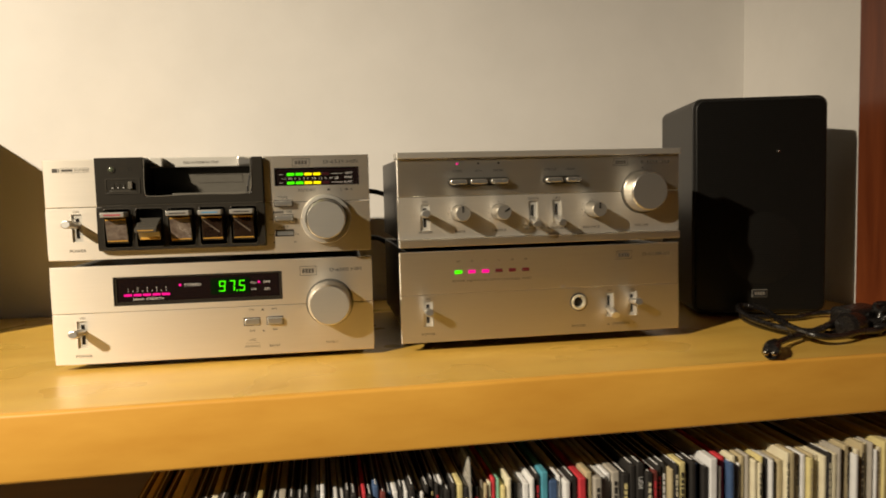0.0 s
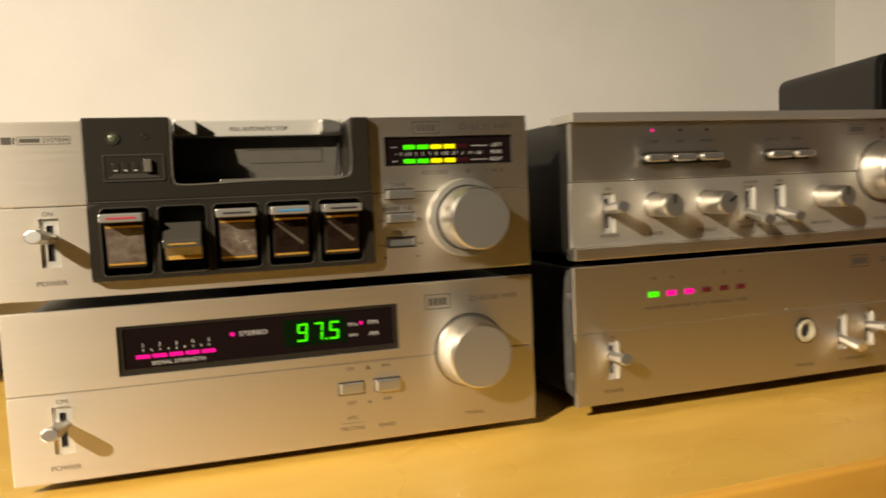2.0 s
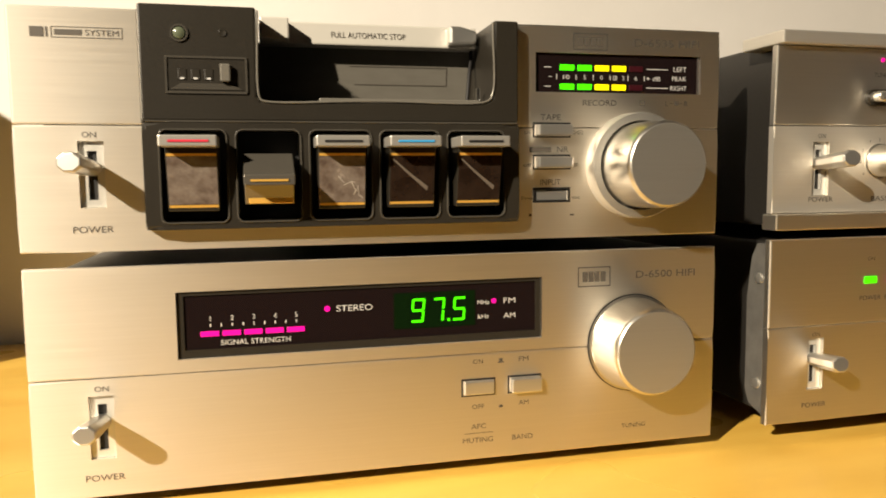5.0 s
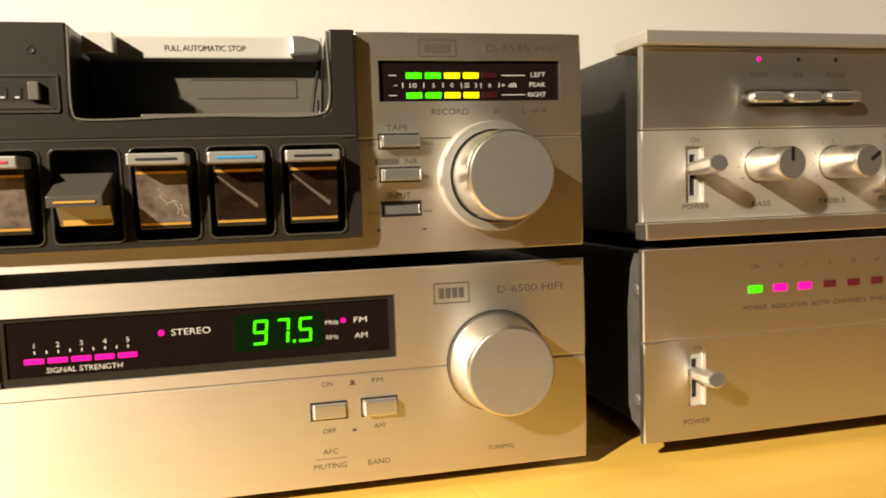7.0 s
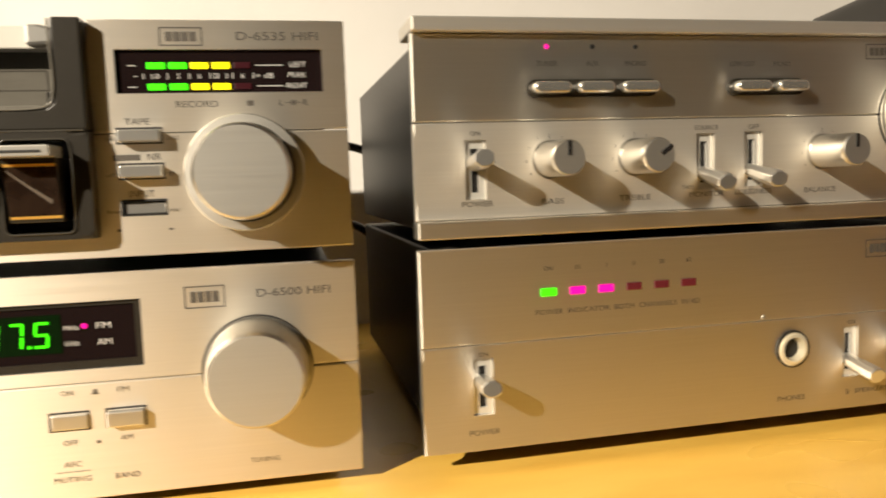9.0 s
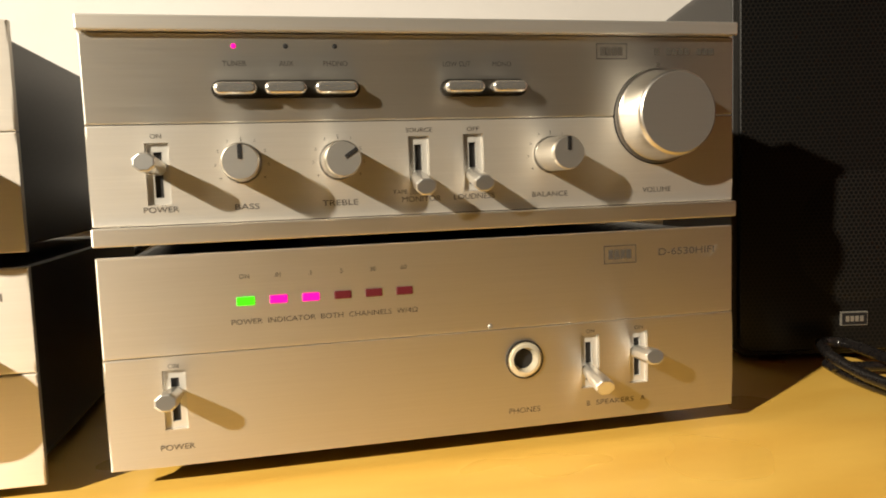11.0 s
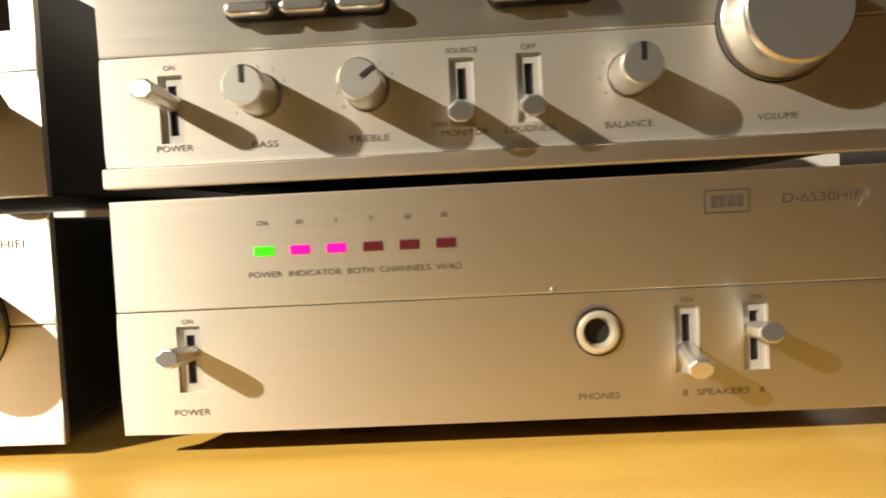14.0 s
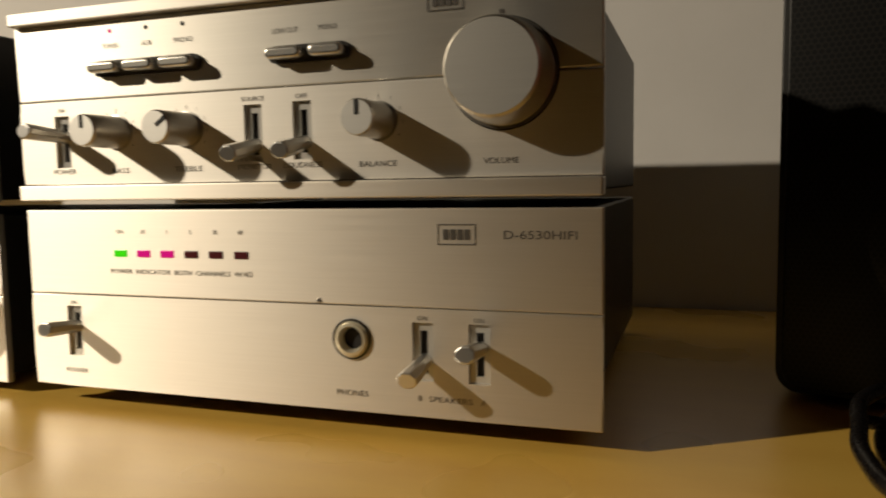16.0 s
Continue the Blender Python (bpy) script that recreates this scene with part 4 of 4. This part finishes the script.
def mesh_material(web):
    """Black expanded metal: small round holes in offset rows."""
    m = shader("perforated_black_steel", (0.02, 0.018, 0.016), 0.4, 0.3)
    b = m.node_tree.nodes["Principled BSDF"]
    tc = m.node_tree.nodes.new("ShaderNodeTexCoord")
    mp = m.node_tree.nodes.new("ShaderNodeMapping")
    mp.inputs["Rotation"].default_value = (math.radians(90), 0, 0)
    link(m, tc.outputs["Object"], mp.inputs["Vector"])
    least = m.node_tree.nodes.new("ShaderNodeMath")
    least.operation = "MINIMUM"
    pitch = 0.0026
    for k in (0, 1):
        last = mp.outputs[0]
        for op, vec in (("MULTIPLY", (1 / pitch, 1 / (pitch * 1.732), 0)), ("ADD", (0.5 * k + 50, 0.5 * k + 50, 0)), ("FRACTION", None), ("SUBTRACT", (0.5, 0.5, 0)), ("MULTIPLY", (1, 1.732, 0)), ("LENGTH", None)):
            n = m.node_tree.nodes.new("ShaderNodeVectorMath")
            n.operation = op
            link(m, last, n.inputs[0])
            if vec:
                n.inputs[1].default_value = vec
            last = n.outputs["Value"] if op == "LENGTH" else n.outputs[0]
        link(m, last, least.inputs[k])
    ramp = m.node_tree.nodes.new("ShaderNodeValToRGB")
    ramp.color_ramp.elements[0].position, ramp.color_ramp.elements[1].position = 0.34, 0.40
    ramp.color_ramp.elements[0].color, ramp.color_ramp.elements[1].color = (0.0012, 0.0012, 0.0012, 1), (web, web * 0.91, web * 0.78, 1)
    link(m, least.outputs[0], ramp.inputs["Fac"])
    link(m, ramp.outputs["Color"], b.inputs["Base Color"])
    bp = node(m, "ShaderNodeBump", Strength=1.0, Distance=0.0006)
    link(m, ramp.outputs["Color"], bp.inputs["Height"])
    link(m, bp.outputs["Normal"], b.inputs["Normal"])
    return m


M_MESH = mesh_material(0.012)
# Lighter copy of the mesh: the faint light on the woofer, as colour.
M_MESH_LIT = mesh_material(0.016)


def loudspeaker(m, label):
    sp = thing("loudspeaker", m, label, "loudspeaker", "pair of loudspeakers")
    w, h, d = 0.136, 0.2285, 0.150
    part("cabinet", prism(rounded_rect(w, 0.003, h, 0.010), 0.004, d, 0.0008), M_CASE, sp, "black painted metal cabinet")
    grille = prism(rounded_rect(w - 0.006, 0.006, h - 0.003, 0.009), 0.0, 0.0042, 0.0008)
    for v in grille.verts:
        v.co.x += 0.003
    part("grille", grille, M_MESH, sp, "black perforated steel grille")
    # Shallow disc added for the woofer's faint sheen through the grille.
    dome = turned([(0.047, 0.0006), (0.040, -0.0004), (0.030, -0.0012), (0.018, -0.0019), (0.0, -0.0022)], 64)
    part("woofer_sheen", dome, M_MESH_LIT, sp, at=pose(w / 2 + 0.004, 0.0006, 0.072))
    # Chrome dot added as the tweeter dome's glint through the grille.
    part("tweeter_glint", turned([(0.0015, 0.0), (0.0012, -0.0007), (0.0007, -0.0010), (0, -0.0011)], 20), M_CHROME, sp, at=pose(w / 2 + 0.018, -0.0002, 0.172))
    bx = part("badge_plate", box(0.0600, 0.0756, -0.0016, 0.0, 0.0205, 0.0288, 0.0004), M_LID, sp, "small dull silver badge plate")
    part("badge_field", box(0.0608, 0.0748, -0.0019, -0.0012, 0.0213, 0.0280), M_DARK, bx)
    bars([(0.0626 + i * 0.0027, 0.0647 + i * 0.0027, 0.0230, 0.0263) for i in range(4)], bx, M_SATIN, -0.0021, "badge_mark")
    for fx in (0.02, w - 0.02):
        for fy in (0.02, d - 0.02):
            foot(sp, fx, fy, 0.0, 0.0035)
    return sp


loudspeaker(pose(0.387, 0.728, 0, 0, 0, -13.9), "small black metal loudspeaker with perforated grille, toed in beside the amplifiers")
loudspeaker(pose(-0.525, 0.803, 0), "small black metal loudspeaker standing beside the tuner stack")

# ---------------------------------------------------------------- cables
cord = thing("power_cable", pose(0, 0, 0), "loose black power cable with plug lying on the shelf", "cable")
R = 0.0029
tube([(0.520, 0.640, 0.010), (0.501, 0.594, 0.006), (0.460, 0.576, 0.008), (0.433, 0.564, 0.008), (0.413, 0.562, 0.010), (0.406, 0.573, 0.012), (0.416, 0.620, 0.013), (0.438, 0.690, 0.013), (0.436, 0.707, 0.013), (0.415, 0.688, 0.014), (0.409, 0.664, 0.011), (0.405, 0.630, 0.010), (0.411, 0.603, 0.009), (0.430, 0.590, 0.008), (0.450, 0.597, 0.012), (0.500, 0.612, 0.012)], R, cord)
tube([(0.426, 0.700, R), (0.418, 0.672, R), (0.416, 0.640, R), (0.422, 0.612, R), (0.440, 0.600, R), (0.490, 0.606, R), (0.540, 0.610, R), (0.582, 0.640, R)], R, cord)
tube([(0.413, 0.682, 0.007), (0.448, 0.677, 0.005), (0.472, 0.676, 0.004), (0.503, 0.685, 0.005), (0.525, 0.668, 0.008), (0.548, 0.640, 0.010)], 0.0026, cord)
tube([(0.369, 0.556, 0.0070), (0.390, 0.572, 0.0065), (0.420, 0.590, 0.006), (0.470, 0.610, 0.009), (0.530, 0.600, 0.012)], R, cord)
for k in range(6):
    a = k * 0.9
    tube([(0.482 + 0.004 * k, 0.600 + 0.006 * math.sin(a), 0.006 + 0.004 * (k % 3)), (0.505, 0.588 + 0.010 * (k % 3), 0.010 + 0.003 * k), (0.535, 0.600 + 0.012 * math.cos(a), 0.012 + 0.003 * (k % 4)), (0.520, 0.640, 0.008 + 0.003 * (k % 3)), (0.488, 0.628, 0.006 + 0.003 * (k % 2))], R, cord)
plug = part("plug", turned([(0, 0.020), (0.0038, 0.020), (0.0050, 0.010), (0.0068, 0.0), (0.0070, -0.013), (0.0062, -0.017), (0, -0.017)], 24), M_RUBBER, cord, "black moulded plug", at=pose(0.358, 0.543, 0.0073, 0, 0, -38))
part("pin", turned([(0.0018, -0.016), (0.0018, -0.023), (0.0010, -0.024), (0, -0.024)], 12), M_CHROME, plug, at=pose(0.003, 0, 0))
part("pin", turned([(0.0018, -0.016), (0.0018, -0.023), (0.0010, -0.024), (0, -0.024)], 12), M_CHROME, plug, at=pose(-0.003, 0, 0))
part("strain_relief", turned([(0, 0.012), (0.007, 0.012), (0.0105, 0.004), (0.0115, -0.010), (0.009, -0.014), (0, -0.014)], 24), M_RUBBER, cord, at=pose(0.468, 0.590, 0.0120, 0, 0, -70))

part("adaptor", box(-0.024, 0.022, -0.012, 0.011, -0.0125, 0.0115, 0.004, 3), M_RUBBER, cord, "black moulded adaptor block", at=pose(0.487, 0.612, 0.0130, 4, 0, 18))
part("cable_tie", turned([(0.0105, -0.0025), (0.0120, -0.0020), (0.0120, 0.0020), (0.0105, 0.0025)], 24), M_BLACK, cord, at=pose(0.524, 0.606, 0.0125, 0, 0, -72))

link_cable = thing("signal_cable", pose(0, 0, 0), "black signal cable looping behind the stereo units", "cable")
tube([(0.020, 0.870, 0.120), (0.035, 0.895, 0.138), (0.060, 0.905, 0.142), (0.085, 0.895, 0.135), (0.110, 0.880, 0.120)], 0.0030, link_cable)
tube([(0.015, 0.870, 0.050), (0.038, 0.900, 0.072), (0.065, 0.910, 0.085), (0.090, 0.900, 0.070), (0.115, 0.880, 0.040)], 0.0030, link_cable)

# ---------------------------------------------------------------- record sleeves under the shelf
COLORS = {"w": (0.68, 0.65, 0.60), "k": (0.018, 0.016, 0.015), "c": (0.57, 0.50, 0.36), "o": (0.36, 0.30, 0.18), "g": (0.30, 0.275, 0.235), "r": (0.42, 0.03, 0.04),
          "t": (0.06, 0.24, 0.32), "b": (0.04, 0.075, 0.16), "y": (0.50, 0.43, 0.20), "d": (0.12, 0.025, 0.02), "m": (0.20, 0.42, 0.32)}
SLEEVE = {}
for ck, col in COLORS.items():
    col = tuple(min(c * 1.35, 0.8) for c in col)
    mm = shader("sleeve_card", col, 0.55)
    grain(mm, 40.0, (1, 1, 1), tuple(c * 0.78 for c in col), tuple(min(c * 1.12, 0.8) for c in col), detail=8.0, rough=(0.45, 0.7))
    SLEEVE[ck] = mm
WORDS = {"w": "pale", "k": "black", "c": "cream", "o": "olive-brown", "g": "grey", "r": "red", "t": "teal", "b": "blue", "y": "yellowed", "d": "dark red", "m": "pale green"}
# First group mostly black: the dark under the shelf, put into sleeve colours.
ROWS_OF_SLEEVES = [(-0.150, ""), (-0.075, "kokkcgkkck"), (-0.015, "kkkykkgkkk"), (0.016, "wkwkwwk"), (0.078, "kkrkbdbwkwkkwk"), (0.117, "kkwkkykwk"), (0.143, "gocrmyc"),
                   (0.168, "kwwwk"), (0.182, "tb"), (0.205, "wwkr"), (0.236, "ogwwg"), (0.262, "kkkk"), (0.312, "dkkokykkbk"), (0.335, "wgrb"),
                   (0.480, "cwogccykwgocogcwyocckcgyocwcocgwcy"), (0.566, "ycowcckgocwcoygcwc")]
rng = random.Random(7)
for (x_from, _), (x_to, letters) in zip(ROWS_OF_SLEEVES, ROWS_OF_SLEEVES[1:]):
    shares = [rng.uniform(0.75, 1.25) for _ in letters]
    x = x_from * 0.966
    for ch, share in zip(letters, shares):
        th = share / sum(shares) * (x_to - x_from) * 0.966 - 0.0006
        top = -0.0820 + rng.uniform(-0.005, 0.0035)
        front = 0.541 + rng.uniform(-0.003, 0.006)
        s = thing("record_sleeve", pose(x, front, -0.4095, 0, 0, rng.uniform(-0.5, 0.5)), WORDS[ch] + " cardboard record sleeve standing in the row under the shelf", "record sleeve", "row of record sleeves")
        H = top + 0.4095
        part("sleeve", box(0.0002, th - 0.0002, 0.0, 0.312, 0.0, H, min(0.0011, th * 0.3), 3), SLEEVE[ch], s)
        if ch in "kdb" and th > 0.0025:
            part("inner_sleeve", box(th * 0.42, th * 0.42 + 0.0007, 0.004, 0.309, 0.002, H + 0.0006), SLEEVE["w"], s, "white paper inner sleeve")
        if abs(x_to - 0.262) < 1e-6 and abs(x - 0.243) < 0.004:
            lettering("UDR", th * 0.5, H - 0.016, th * 0.55, s, SLEEVE["w"], y=-0.0003, turn=90)
        elif ch in "kcodgy" and rng.random() < 0.6:
            ink = SLEEVE[rng.choice("wcyr" if ch in "kd" else "kod")]
            z = H - 0.008
            bl = []
            for k in range(rng.randint(4, 9)):
                ln = rng.uniform(0.002, 0.006)
                bl.append((th * 0.3, th * 0.7, z - ln, z))
                z -= ln + 0.0012
            bars(bl, s, ink, -0.0003, "spine_print")
        x += th + 0.0006
M_FILM = shader("clear_plastic_sleeve", (0.50, 0.48, 0.43), 0.22, spec=0.6)
grain(M_FILM, 60.0, (1, 1, 1), (0.34, 0.32, 0.28), (0.52, 0.50, 0.45), detail=8.0, rough=(0.15, 0.4))
loose = thing("record_sleeve", pose(0.1135, 0.538, -0.4090, 0, -1.6, 0), "grey plastic outer sleeve sticking up out of the row", "record sleeve", "row of record sleeves")
part("sleeve", prism([(0.0, 0.0), (0.0012, 0.0), (0.0016, 0.345), (0.0009, 0.349), (0.0002, 0.343)], 0.0, 0.300, 0.0001), M_FILM, loose)
